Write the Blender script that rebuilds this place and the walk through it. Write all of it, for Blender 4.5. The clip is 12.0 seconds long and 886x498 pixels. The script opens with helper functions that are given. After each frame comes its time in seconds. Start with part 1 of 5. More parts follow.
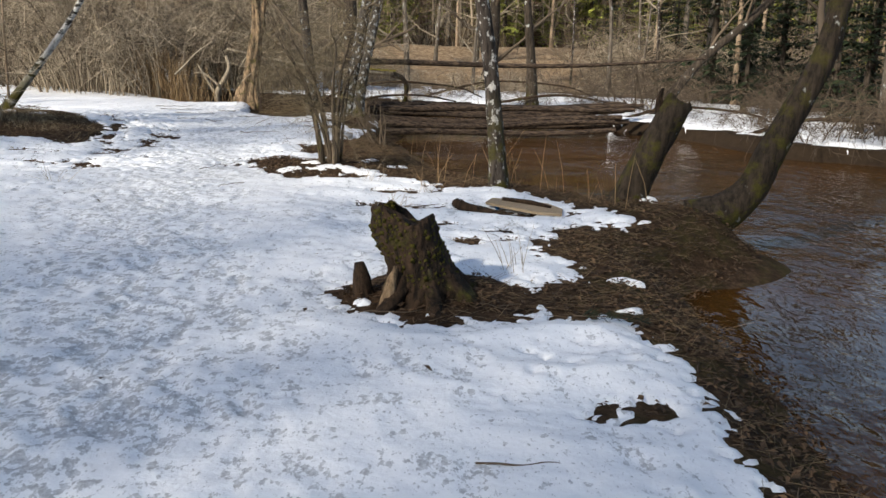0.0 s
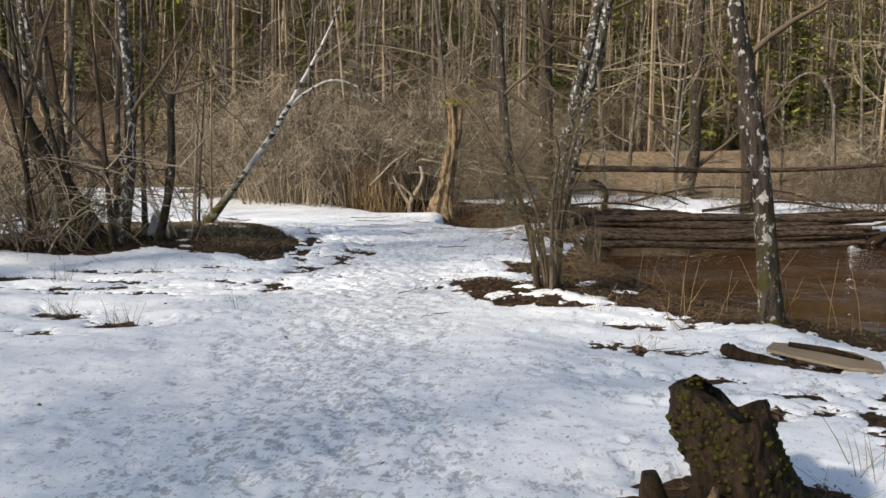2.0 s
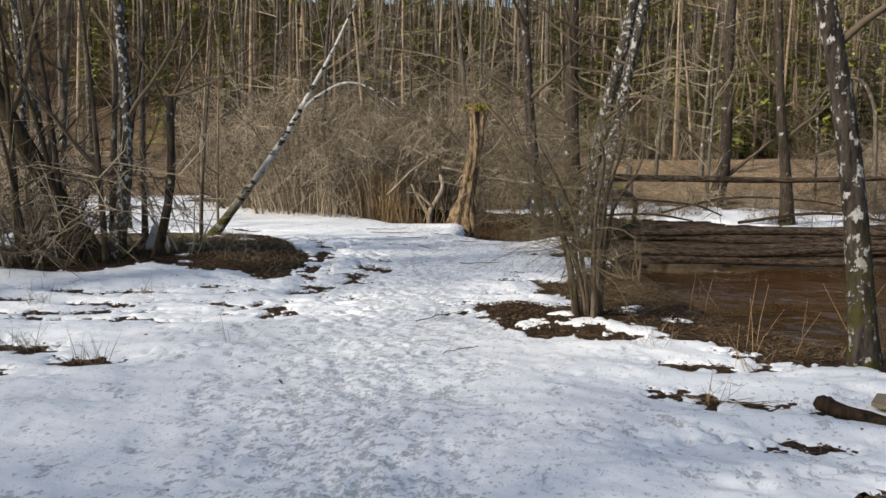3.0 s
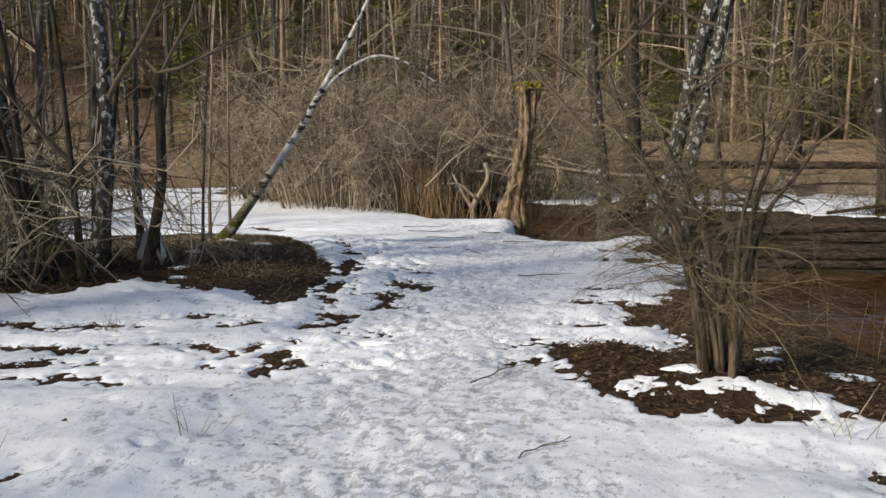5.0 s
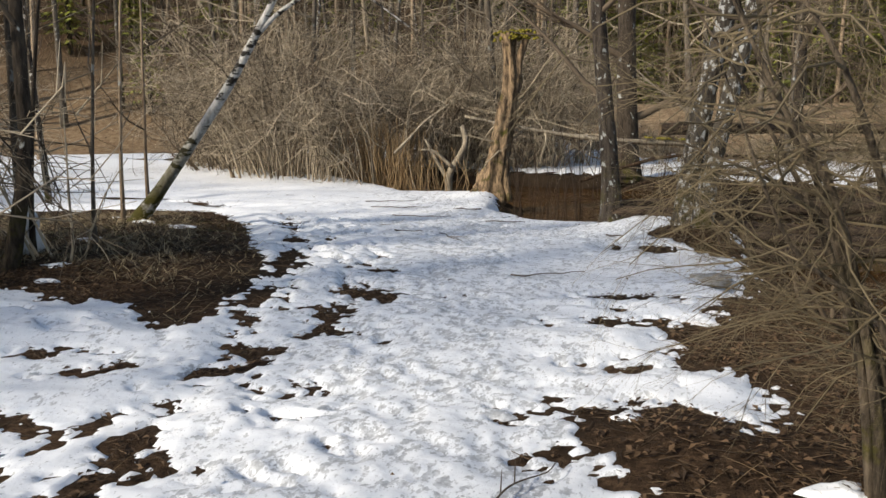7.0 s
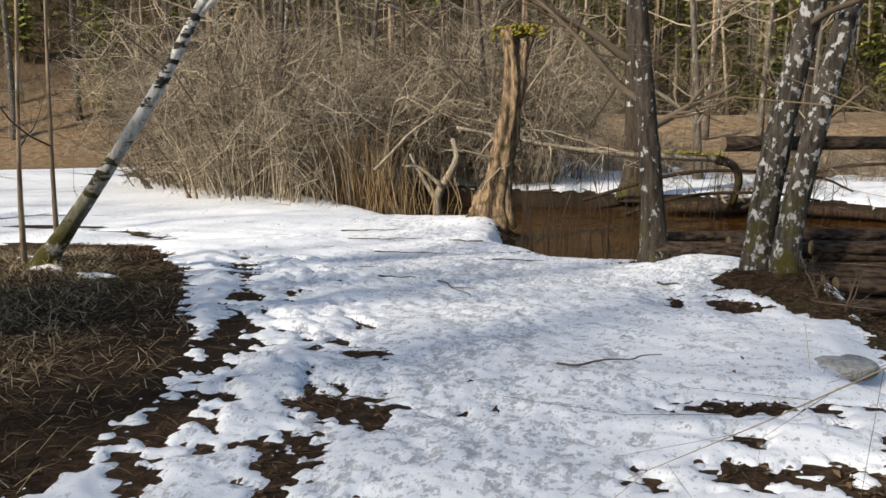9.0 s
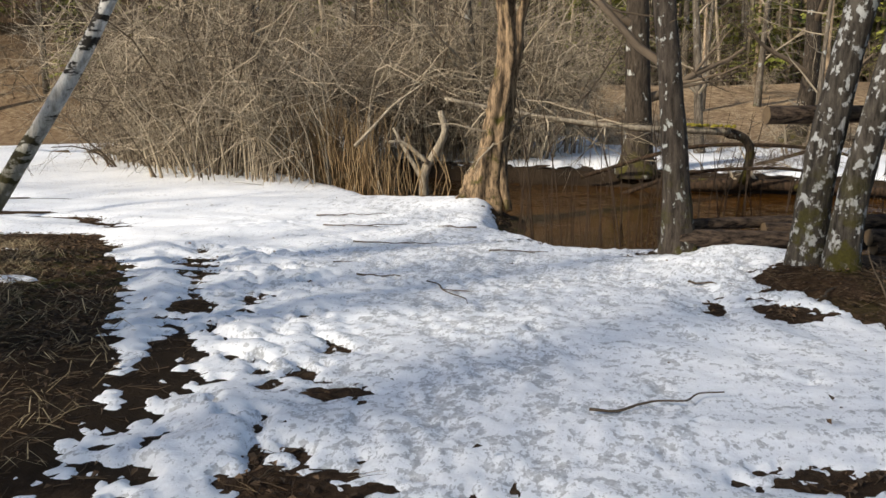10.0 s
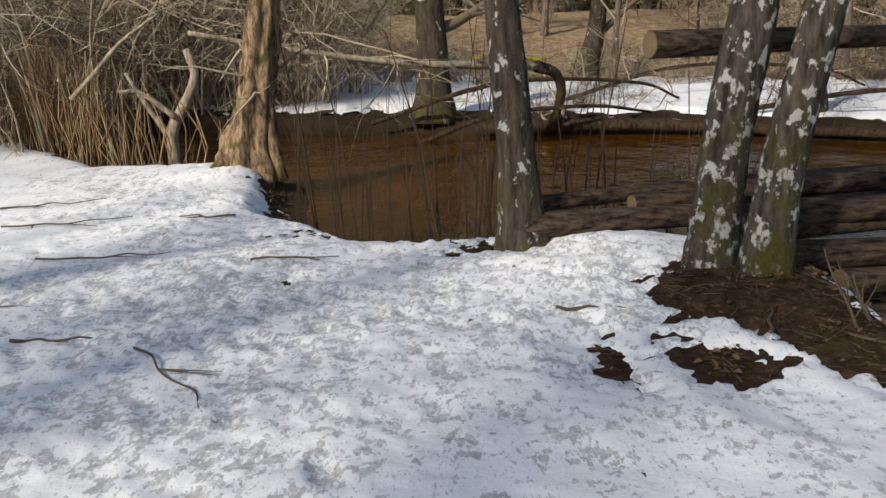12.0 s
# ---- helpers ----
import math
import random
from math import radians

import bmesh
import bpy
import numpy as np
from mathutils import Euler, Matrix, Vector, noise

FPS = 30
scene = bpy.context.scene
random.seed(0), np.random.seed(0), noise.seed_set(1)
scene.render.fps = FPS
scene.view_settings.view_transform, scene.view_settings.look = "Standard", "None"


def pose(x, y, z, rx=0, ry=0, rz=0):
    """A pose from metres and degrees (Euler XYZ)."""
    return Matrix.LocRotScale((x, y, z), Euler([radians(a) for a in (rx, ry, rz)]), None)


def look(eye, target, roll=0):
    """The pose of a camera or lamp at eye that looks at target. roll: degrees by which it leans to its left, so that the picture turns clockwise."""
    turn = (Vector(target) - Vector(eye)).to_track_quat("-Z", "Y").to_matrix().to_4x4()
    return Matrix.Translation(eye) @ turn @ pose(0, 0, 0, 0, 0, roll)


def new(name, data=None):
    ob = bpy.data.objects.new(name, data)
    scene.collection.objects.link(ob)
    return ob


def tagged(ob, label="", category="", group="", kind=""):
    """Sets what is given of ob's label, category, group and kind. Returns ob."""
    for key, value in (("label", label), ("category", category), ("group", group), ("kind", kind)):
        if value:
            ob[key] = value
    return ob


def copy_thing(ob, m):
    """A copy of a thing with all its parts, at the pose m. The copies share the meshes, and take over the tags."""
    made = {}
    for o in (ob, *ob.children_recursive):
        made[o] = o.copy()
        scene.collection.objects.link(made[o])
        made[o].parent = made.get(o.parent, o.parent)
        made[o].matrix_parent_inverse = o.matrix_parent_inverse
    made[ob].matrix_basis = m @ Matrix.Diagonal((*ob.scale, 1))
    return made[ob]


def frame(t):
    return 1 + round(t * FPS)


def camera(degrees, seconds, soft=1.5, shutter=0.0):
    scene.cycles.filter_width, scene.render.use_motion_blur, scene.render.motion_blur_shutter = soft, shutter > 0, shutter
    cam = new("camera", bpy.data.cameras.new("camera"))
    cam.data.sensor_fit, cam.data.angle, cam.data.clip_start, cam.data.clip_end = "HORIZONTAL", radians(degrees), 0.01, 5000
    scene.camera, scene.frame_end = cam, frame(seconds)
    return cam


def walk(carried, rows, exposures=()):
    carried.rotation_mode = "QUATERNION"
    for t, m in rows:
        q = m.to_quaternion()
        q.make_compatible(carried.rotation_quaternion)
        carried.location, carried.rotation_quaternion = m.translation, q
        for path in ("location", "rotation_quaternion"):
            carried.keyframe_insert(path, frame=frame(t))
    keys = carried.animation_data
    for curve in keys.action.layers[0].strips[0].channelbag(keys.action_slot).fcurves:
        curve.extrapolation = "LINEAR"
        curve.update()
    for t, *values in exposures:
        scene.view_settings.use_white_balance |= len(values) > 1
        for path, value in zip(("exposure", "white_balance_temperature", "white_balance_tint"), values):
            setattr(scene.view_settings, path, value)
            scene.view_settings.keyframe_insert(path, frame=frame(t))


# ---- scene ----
# ---- camera and walk ----
cam = camera(56.3, 12.0)
METRES, EYE, TILT, LEAN, TURN = 14.7, 1.5, 0.0, 0.0, 0.0
ROWS = [
    (0.0, 0.0, 0.0, 0.0, 0.35, -13.21, -1.5),
    (0.5, -0.0159, 0.0213, 0.0, 5.31, -9.5, -2.04),
    (1.0, -0.0227, 0.0491, -0.0008, 8.51, -7.76, -1.27),
    (1.5, -0.0316, 0.0812, -0.0011, 11.41, -6.57, -0.73),
    (2.0, -0.0445, 0.1151, -0.001, 12.63, -6.16, -0.26),
    (2.5, -0.0532, 0.1545, -0.0007, 13.93, -5.69, -0.16),
    (3.0, -0.0664, 0.1927, -0.001, 13.91, -5.6, -0.36),
    (5.0, -0.119, 0.3551, 0.0015, 16.54, -6.54, 0.48),
    (5.5, -0.1353, 0.397, 0.0005, 15.94, -7.33, 0.61),
    (6.0, -0.1474, 0.4415, -0.0006, 16.48, -7.62, 0.85),
    (6.5, -0.1602, 0.4856, -0.0025, 15.18, -8.11, 0.39),
    (7.0, -0.1659, 0.5255, -0.0023, 14.7, -8.98, 0.33),
    (9.0, -0.2242, 0.6885, -0.0009, 13.05, -8.29, 0.44),
    (9.5, -0.2341, 0.7326, -0.0026, 13.4, -9.14, 0.61),
    (10.0, -0.2471, 0.7752, -0.0026, 11.97, -10.13, 0.69),
    (10.5, -0.2518, 0.8201, -0.0036, 10.49, -11.63, 1.19),
    (11.0, -0.2595, 0.8664, -0.0049, 7.6, -12.21, 1.41),
    (11.5, -0.2606, 0.9136, -0.0058, 5.54, -13.53, 1.98),
    (12.0, -0.2596, 0.9572, -0.0049, -2.8, -14.79, 1.82),
]
walk(cam, [(t, pose(0, 0, EYE, TILT, LEAN, TURN) @ pose(METRES * x, METRES * y, METRES * z, 90 + pitch, roll, yaw)) for t, x, y, z, yaw, pitch, roll in ROWS],
     [(0.0, 0.20, 6700, 10), (1.2, 0.17, 6950, 10), (3.0, 0.0, 6800, 10), (5.0, -0.14, 6800, 10), (5.5, -0.08, 6850, 10), (7.0, 0.03, 6850, 10), (9.5, 0.19, 6900, 10), (12.0, 0.0, 7000, 10)])

# ---- sky and sun ----
SUN_DIR = Vector((-0.60, -0.68, 0.54)).normalized()   # towards the sun
world = bpy.data.worlds.new("sky_world")
scene.world = world
world.use_nodes = True
wn = world.node_tree
wn.nodes.clear()
w_out = wn.nodes.new("ShaderNodeOutputWorld")
w_bg = wn.nodes.new("ShaderNodeBackground")
w_sky = wn.nodes.new("ShaderNodeTexSky")
w_sky.sky_type = "NISHITA"
w_sky.sun_disc = False
w_sky.sun_elevation = math.asin(SUN_DIR.z)
w_sky.sun_rotation = math.atan2(SUN_DIR.x, SUN_DIR.y)
w_bg.inputs["Strength"].default_value = 0.15
wn.links.new(w_sky.outputs[0], w_bg.inputs[0])
wn.links.new(w_bg.outputs[0], w_out.inputs[0])
sun_data = bpy.data.lights.new("sun", "SUN")
sun_data.energy = 5.0
sun_data.angle = radians(3.0)
sun_data.color = (1.0, 0.94, 0.84)
sun = new("sun", sun_data)
sun.matrix_world = look(SUN_DIR * 60, (0, 0, 0))


# ---- materials ----
class Nodes:
    """A small builder for node materials in object space."""

    def __init__(self, name, rough=0.85, spec=0.3):
        self.mat = bpy.data.materials.new(name)
        self.mat.use_nodes = True
        self.t = self.mat.node_tree
        self.bsdf = self.t.nodes["Principled BSDF"]
        self.bsdf.inputs["Roughness"].default_value = rough
        self.bsdf.inputs["Specular IOR Level"].default_value = spec
        self.coord = self.t.nodes.new("ShaderNodeTexCoord").outputs["Object"]

    def link(self, a, b):
        self.t.links.new(a, b)

    def scaled(self, sx, sy, sz):
        m = self.t.nodes.new("ShaderNodeMapping")
        m.inputs["Scale"].default_value = (sx, sy, sz)
        self.link(self.coord, m.inputs["Vector"])
        return m.outputs[0]

    def noise(self, scale, detail=4, rough=0.6, vec=None):
        n = self.t.nodes.new("ShaderNodeTexNoise")
        n.inputs["Scale"].default_value = scale
        n.inputs["Detail"].default_value = detail
        n.inputs["Roughness"].default_value = rough
        self.link(vec or self.coord, n.inputs["Vector"])
        return n.outputs["Fac"]

    def ramp(self, fac, *stops):
        r = self.t.nodes.new("ShaderNodeValToRGB")
        e = r.color_ramp.elements
        while len(e) < len(stops):
            e.new(0.5)
        for k, (p, c) in enumerate(stops):
            e[k].position = p
            e[k].color = (*c, 1) if len(c) == 3 else c
        self.link(fac, r.inputs[0])
        return r.outputs[0]

    def step(self, fac, a, b):
        return self.ramp(fac, (a, (0, 0, 0)), (b, (1, 1, 1)))

    def mix(self, fac, a, b, mode="MIX"):
        m = self.t.nodes.new("ShaderNodeMix")
        m.data_type = "RGBA"
        m.blend_type = mode
        for sock, v in ((m.inputs[0], fac), (m.inputs[6], a), (m.inputs[7], b)):
            if isinstance(v, (int, float)):
                sock.default_value = v
            elif isinstance(v, tuple):
                sock.default_value = (*v, 1)
            else:
                self.link(v, sock)
        return m.outputs[2]

    def maths(self, op, a, b=0.0):
        m = self.t.nodes.new("ShaderNodeMath")
        m.operation = op
        for sock, v in ((m.inputs[0], a), (m.inputs[1], b)):
            if isinstance(v, (int, float)):
                sock.default_value = v
            else:
                self.link(v, sock)
        return m.outputs[0]

    def height(self):
        s = self.t.nodes.new("ShaderNodeSeparateXYZ")
        self.link(self.coord, s.inputs[0])
        return s.outputs[2]

    def attribute(self, name):
        a = self.t.nodes.new("ShaderNodeAttribute")
        a.attribute_name = name
        return a.outputs["Fac"]

    def chance(self):
        return self.t.nodes.new("ShaderNodeObjectInfo").outputs["Random"]

    def island(self):
        return self.t.nodes.new("ShaderNodeNewGeometry").outputs["Random Per Island"]

    def colour(self, c):
        if isinstance(c, tuple):
            self.bsdf.inputs["Base Color"].default_value = (*c, 1)
        else:
            self.link(c, self.bsdf.inputs["Base Color"])
        return self

    def bump(self, fac, strength=0.5, distance=0.02):
        b = self.t.nodes.new("ShaderNodeBump")
        b.inputs["Strength"].default_value = strength
        b.inputs["Distance"].default_value = distance
        self.link(fac, b.inputs["Height"])
        self.link(b.outputs[0], self.bsdf.inputs["Normal"])
        return self

    def set(self, **kw):
        for k, v in kw.items():
            sock = self.bsdf.inputs[k.replace("_", " ")]
            if isinstance(v, (int, float)):
                sock.default_value = v
            else:
                self.link(v, sock)
        return self


def snow_material():
    n = Nodes("old_snow", 0.55, 0.35)
    wear = n.attribute("wear")
    grit = n.noise(26, 5, 0.7)
    blot = n.noise(3.2, 4, 0.6)
    clean = n.mix(n.step(blot, 0.35, 0.7), (0.79, 0.81, 0.84), (0.87, 0.88, 0.89))
    icy = n.mix(n.step(n.noise(30, 5, 0.7), 0.38, 0.62), (0.22, 0.225, 0.23), (0.58, 0.59, 0.60))
    tread = n.noise(20, 4, 0.62, n.scaled(1.25, 0.8, 1))
    ragged = n.maths("ADD", n.maths("MULTIPLY", wear, 0.17), tread)
    c = n.mix(n.maths("MULTIPLY", n.step(ragged, 0.61, 0.65), 0.70), clean, icy)
    scuff = n.maths("ADD", n.maths("MULTIPLY", wear, 0.13), n.noise(42, 3, 0.6, n.scaled(1.3, 0.7, 1)))
    c = n.mix(n.maths("MULTIPLY", n.step(scuff, 0.64, 0.69), 0.6), c, (0.34, 0.345, 0.35))
    specks = n.step(n.noise(60, 2, 0.5), 0.70, 0.76)
    c = n.mix(n.maths("MULTIPLY", specks, 0.45), c, (0.12, 0.09, 0.06))
    stain = n.step(n.noise(1.3, 5, 0.7), 0.62, 0.78)
    c = n.mix(n.maths("MULTIPLY", stain, 0.25), c, (0.36, 0.31, 0.26))
    n.colour(c)
    return n.bump(n.maths("ADD", grit, n.maths("MULTIPLY", n.noise(9, 5, 0.7), 1.8)), 0.22, 0.016).mat


def earth_material():
    n = Nodes("leaf_mould_earth", 0.95, 0.08)
    mud = n.mix(n.noise(5, 6, 0.7), (0.012, 0.008, 0.005), (0.055, 0.038, 0.024))
    litter = n.ramp(n.noise(14, 6, 0.75), (0.30, (0.018, 0.012, 0.008)), (0.5, (0.07, 0.042, 0.024)), (0.68, (0.17, 0.105, 0.06)))
    c = n.mix(n.attribute("litter"), mud, litter)
    dry = n.ramp(n.noise(3.2, 8, 0.8), (0.32, (0.10, 0.062, 0.035)), (0.48, (0.25, 0.17, 0.10)), (0.66, (0.46, 0.35, 0.22)))
    c = n.mix(n.attribute("dry"), c, dry)
    moss = n.mix(n.noise(30, 3), (0.035, 0.045, 0.01), (0.13, 0.13, 0.03))
    c = n.mix(n.maths("MULTIPLY", n.attribute("moss"), n.step(n.noise(3, 4), 0.45, 0.6)), c, moss)
    n.colour(c)
    return n.bump(n.noise(22, 6, 0.75), 0.9, 0.05).mat


def water_material():
    n = Nodes("brown_river_water", 0.04, 0.5)
    c = n.mix(n.noise(0.35, 3), (0.015, 0.0065, 0.0013), (0.10, 0.040, 0.006))
    n.colour(c).set(IOR=1.33)
    rip = n.noise(3.0, 3, 0.55, n.scaled(1.0, 0.55, 1))
    rip2 = n.noise(11, 2, 0.5, n.scaled(1.0, 0.6, 1))
    swirl = n.step(n.noise(0.3, 2), 0.35, 0.65)
    h = n.maths("ADD", rip, n.maths("MULTIPLY", rip2, 0.28))
    return n.bump(n.maths("MULTIPLY", h, n.maths("ADD", swirl, 0.16)), 0.75, 0.09).mat


def bark(name, dark, light, lichen=0.0, moss=0.0, moss_top=0.6, lichen_colour=(0.43, 0.44, 0.41), band=False, lichen_scale=6.0, vary=0.0, grain_scale=(2.2, 2.2, 0.45)):
    n = Nodes(name, 0.9, 0.2)
    grain = n.noise(9, 6, 0.7, n.scaled(*grain_scale))
    c = n.mix(n.step(grain, 0.38, 0.63), dark, light)
    if band:
        bands = n.step(n.noise(4, 4, 0.65, n.scaled(0.7, 0.7, 1.6)), 0.535, 0.575)
        c = n.mix(bands, c, (0.03, 0.026, 0.022))
    if lichen:
        spots = n.step(n.noise(lichen_scale, 5, 0.62, n.scaled(1, 1, 0.75)), 0.655 - 0.2 * lichen, 0.70 - 0.2 * lichen)
        c = n.mix(spots, c, n.mix(n.noise(40, 2), lichen_colour, tuple(0.75 * v for v in lichen_colour)))
    if moss:
        low = n.maths("SUBTRACT", 1.0, n.step(n.maths("MULTIPLY", n.height(), 1.0 / max(moss_top * 2, 0.01)), 0.25, 1.0))
        m = n.maths("MULTIPLY", low, n.step(n.noise(4.5, 5, 0.65), 0.62 - 0.3 * moss, 0.72 - 0.3 * moss))
        c = n.mix(m, c, n.mix(n.noise(45, 3), (0.025, 0.025, 0.006), (0.10, 0.085, 0.018)))
    if vary:
        c = n.mix(n.maths("MULTIPLY", n.chance(), vary), c, tuple(0.45 * v for v in dark))
    n.colour(c)
    return n.bump(n.maths("ADD", grain, n.maths("MULTIPLY", n.noise(38, 4, 0.7), 0.4)), 0.9, 0.03).mat


def twig_material(name, a, b, rough=0.85):
    n = Nodes(name, rough, 0.2)
    n.colour(n.mix(n.island(), a, b))
    return n.mat


def leaf_material(name, a, b):
    n = Nodes(name, 0.75, 0.25)
    c = n.mix(n.island(), a, b)
    n.colour(n.mix(n.maths("MULTIPLY", n.noise(30, 3), 0.5), c, tuple(0.4 * v for v in a)))
    return n.mat


def plain_wood(name, a, b, scale=(3, 30, 30)):
    n = Nodes(name, 0.8, 0.25)
    g = n.noise(2.0, 5, 0.7, n.scaled(*scale))
    n.colour(n.mix(g, a, b))
    return n.bump(g, 0.6, 0.01).mat


M_SNOW = snow_material()
M_EARTH = earth_material()
M_WATER = water_material()
M_ALDER = bark("alder_bark_lichen", (0.022, 0.018, 0.014), (0.10, 0.085, 0.068), lichen=0.56, lichen_colour=(0.47, 0.47, 0.45), moss=0.5, moss_top=0.55, lichen_scale=14)
M_ALDER_DARK = bark("dark_alder_bark", (0.02, 0.015, 0.011), (0.075, 0.058, 0.042), lichen=0.12, moss=0.5, moss_top=0.4)
M_ALDER_FEW = bark("alder_bark_few_lichen", (0.022, 0.017, 0.013), (0.09, 0.072, 0.056), lichen=0.25, moss=0.4, moss_top=0.5, lichen_scale=14)
M_SPOTTED = bark("birch_lichen_bark", (0.016, 0.012, 0.010), (0.085, 0.068, 0.054), lichen=0.46, lichen_scale=15.0, moss=0.55, moss_top=0.6, lichen_colour=(0.52, 0.50, 0.46))
M_BIRCH = bark("birch_bark", (0.30, 0.285, 0.26), (0.68, 0.66, 0.62), band=True, moss=0.9, moss_top=0.75)
M_MOSSY = bark("mossy_bark", (0.016, 0.012, 0.008), (0.06, 0.044, 0.03), moss=0.42, moss_top=1.6, lichen=0.05)
M_PINE = bark("pine_bark", (0.16, 0.11, 0.07), (0.50, 0.38, 0.26), lichen=0.1, vary=0.45)
M_GREY_TRUNK = bark("grey_trunk_bark", (0.06, 0.048, 0.036), (0.21, 0.175, 0.135), lichen=0.3, moss=0.25, vary=0.5)
M_TWIG = twig_material("brown_twigs", (0.12, 0.096, 0.066), (0.47, 0.39, 0.28))
M_TWIG_DARK = twig_material("dark_twigs", (0.04, 0.03, 0.021), (0.14, 0.105, 0.072))
M_LITTER = twig_material("dark_litter", (0.018, 0.012, 0.008), (0.15, 0.10, 0.06))
M_SHOOT = twig_material("dark_shoots", (0.018, 0.012, 0.008), (0.075, 0.05, 0.032))
M_REED = twig_material("dry_reed_stems", (0.16, 0.10, 0.05), (0.40, 0.28, 0.15))
M_GRASS = twig_material("dry_grass_straw", (0.06, 0.04, 0.022), (0.27, 0.195, 0.11))
M_STRAW = twig_material("pale_straw", (0.10, 0.072, 0.04), (0.46, 0.36, 0.21))
M_LEAF = leaf_material("dead_leaves", (0.03, 0.018, 0.010), (0.20, 0.122, 0.066))
M_NEEDLE = leaf_material("conifer_needles", (0.05, 0.065, 0.012), (0.44, 0.45, 0.085))
M_FAR_TRUNK = twig_material("slim_wood_trunks", (0.03, 0.024, 0.017), (0.34, 0.27, 0.19))
M_FAR_BRUSH = twig_material("far_brush_twigs", (0.05, 0.036, 0.022), (0.36, 0.27, 0.17))
M_FINE_TWIG = twig_material("fine_grey_brown_twigs", (0.06, 0.046, 0.03), (0.52, 0.43, 0.31))
M_NEEDLE_DARK = leaf_material("dark_spruce_needles", (0.010, 0.018, 0.008), (0.036, 0.05, 0.018))
M_LOG = bark("bridge_log_bark", (0.009, 0.006, 0.0045), (0.125, 0.087, 0.06), grain_scale=(0.5, 3.0, 3.0))
M_CUT = plain_wood("cut_wood_end", (0.08, 0.052, 0.03), (0.22, 0.155, 0.09), (6, 6, 6))
M_BOARD = plain_wood("old_board", (0.12, 0.085, 0.05), (0.46, 0.36, 0.24))
M_SNAG = bark("bare_rotting_wood", (0.035, 0.024, 0.015), (0.32, 0.22, 0.13), moss=0.18, moss_top=2.5)
M_BARE = bark("barkless_driftwood", (0.17, 0.135, 0.095), (0.43, 0.365, 0.27))
M_STUMP = bark("rotten_stump_wood", (0.007, 0.005, 0.003), (0.06, 0.036, 0.021), moss=0.12, moss_top=0.9)
M_ROCK = bark("grey_stone", (0.26, 0.255, 0.24), (0.48, 0.47, 0.45))
M_SACK = Nodes("white_plastic_sack", 0.45, 0.4)
M_SACK = M_SACK.colour(M_SACK.mix(M_SACK.noise(6, 4), (0.52, 0.52, 0.52), (0.76, 0.76, 0.77))).mat
M_CAP = Nodes("blue_plastic", 0.35, 0.5).colour((0.03, 0.22, 0.62)).mat


# ---- terrain shape ----
def lattice(ix, iy, seed):
    h = (ix.astype(np.int64) * 374761393 + iy.astype(np.int64) * 668265263 + seed * 974711) & 0x7FFFFFFF
    h = ((h ^ (h >> 13)) * 1274126177) & 0x7FFFFFFF
    return ((h ^ (h >> 16)) & 0xFFFF) / 65535.0


def vnoise(x, y, seed=0):
    fx, fy = np.floor(x), np.floor(y)
    u, v = x - fx, y - fy
    u, v = u * u * (3 - 2 * u), v * v * (3 - 2 * v)
    a, b = lattice(fx, fy, seed), lattice(fx + 1, fy, seed)
    c, d = lattice(fx, fy + 1, seed), lattice(fx + 1, fy + 1, seed)
    return (a * (1 - u) + b * u) * (1 - v) + (c * (1 - u) + d * u) * v


def fbm(x, y, scale, octaves=4, seed=0, gain=0.5):
    s, amp, tot = 0.0, 1.0, 0.0
    for k in range(octaves):
        s = s + amp * (vnoise(x * scale + 17.3 * k, y * scale - 9.1 * k, seed + k) - 0.5)
        tot += amp
        amp, scale = amp * gain, scale * 2.03
    return s / tot * 2


def smooth(a, b, v):
    t = np.clip((v - a) / (b - a), 0, 1)
    return t * t * (3 - 2 * t)


WATER_Z = -0.32
NEAR_SHORE = [(1.8, -8), (1.75, 1), (1.95, 4), (2.0, 6.2), (2.95, 7.3), (2.35, 9.5), (1.2, 10.6), (0.3, 11.8), (-0.5, 14.2), (-1.0, 17.0),
              (-1.1, 19.0), (-2.2, 20.3), (-4.0, 20.5), (-4.8, 21.6), (-5.3, 23.9), (-7.3, 24.7), (-9.3, 27.4), (-14, 32), (-22, 37)]
FAR_SHORE = [(-21, 40), (-12, 34), (-7.5, 30.2), (-3.2, 28.6), (1.0, 27.3), (3.3, 25.3), (4.4, 21.6), (6.0, 18.8), (6.8, 16.2), (9.0, 14.8), (13, 12.5), (15, 4), (12, -8)]
RIVER = NEAR_SHORE + FAR_SHORE


def outline_distance(x, y, outline):
    """Metres to a closed outline in plan: positive outside, negative inside."""
    best = np.full(x.shape, 1e9)
    inside = np.zeros(x.shape, bool)
    for (ax, ay), (bx, by) in zip(outline, outline[1:] + outline[:1]):
        ex, ey = bx - ax, by - ay
        t = np.clip(((x - ax) * ex + (y - ay) * ey) / (ex * ex + ey * ey), 0, 1)
        best = np.minimum(best, (x - ax - t * ex) ** 2 + (y - ay - t * ey) ** 2)
        if ey:
            cross = ((ay > y) != (by > y)) & (x < ax + (y - ay) / ey * ex)
            inside ^= cross
    d = np.sqrt(best)
    return np.where(inside, -d, d)


def river_distance(x, y):
    return outline_distance(x, y, RIVER)


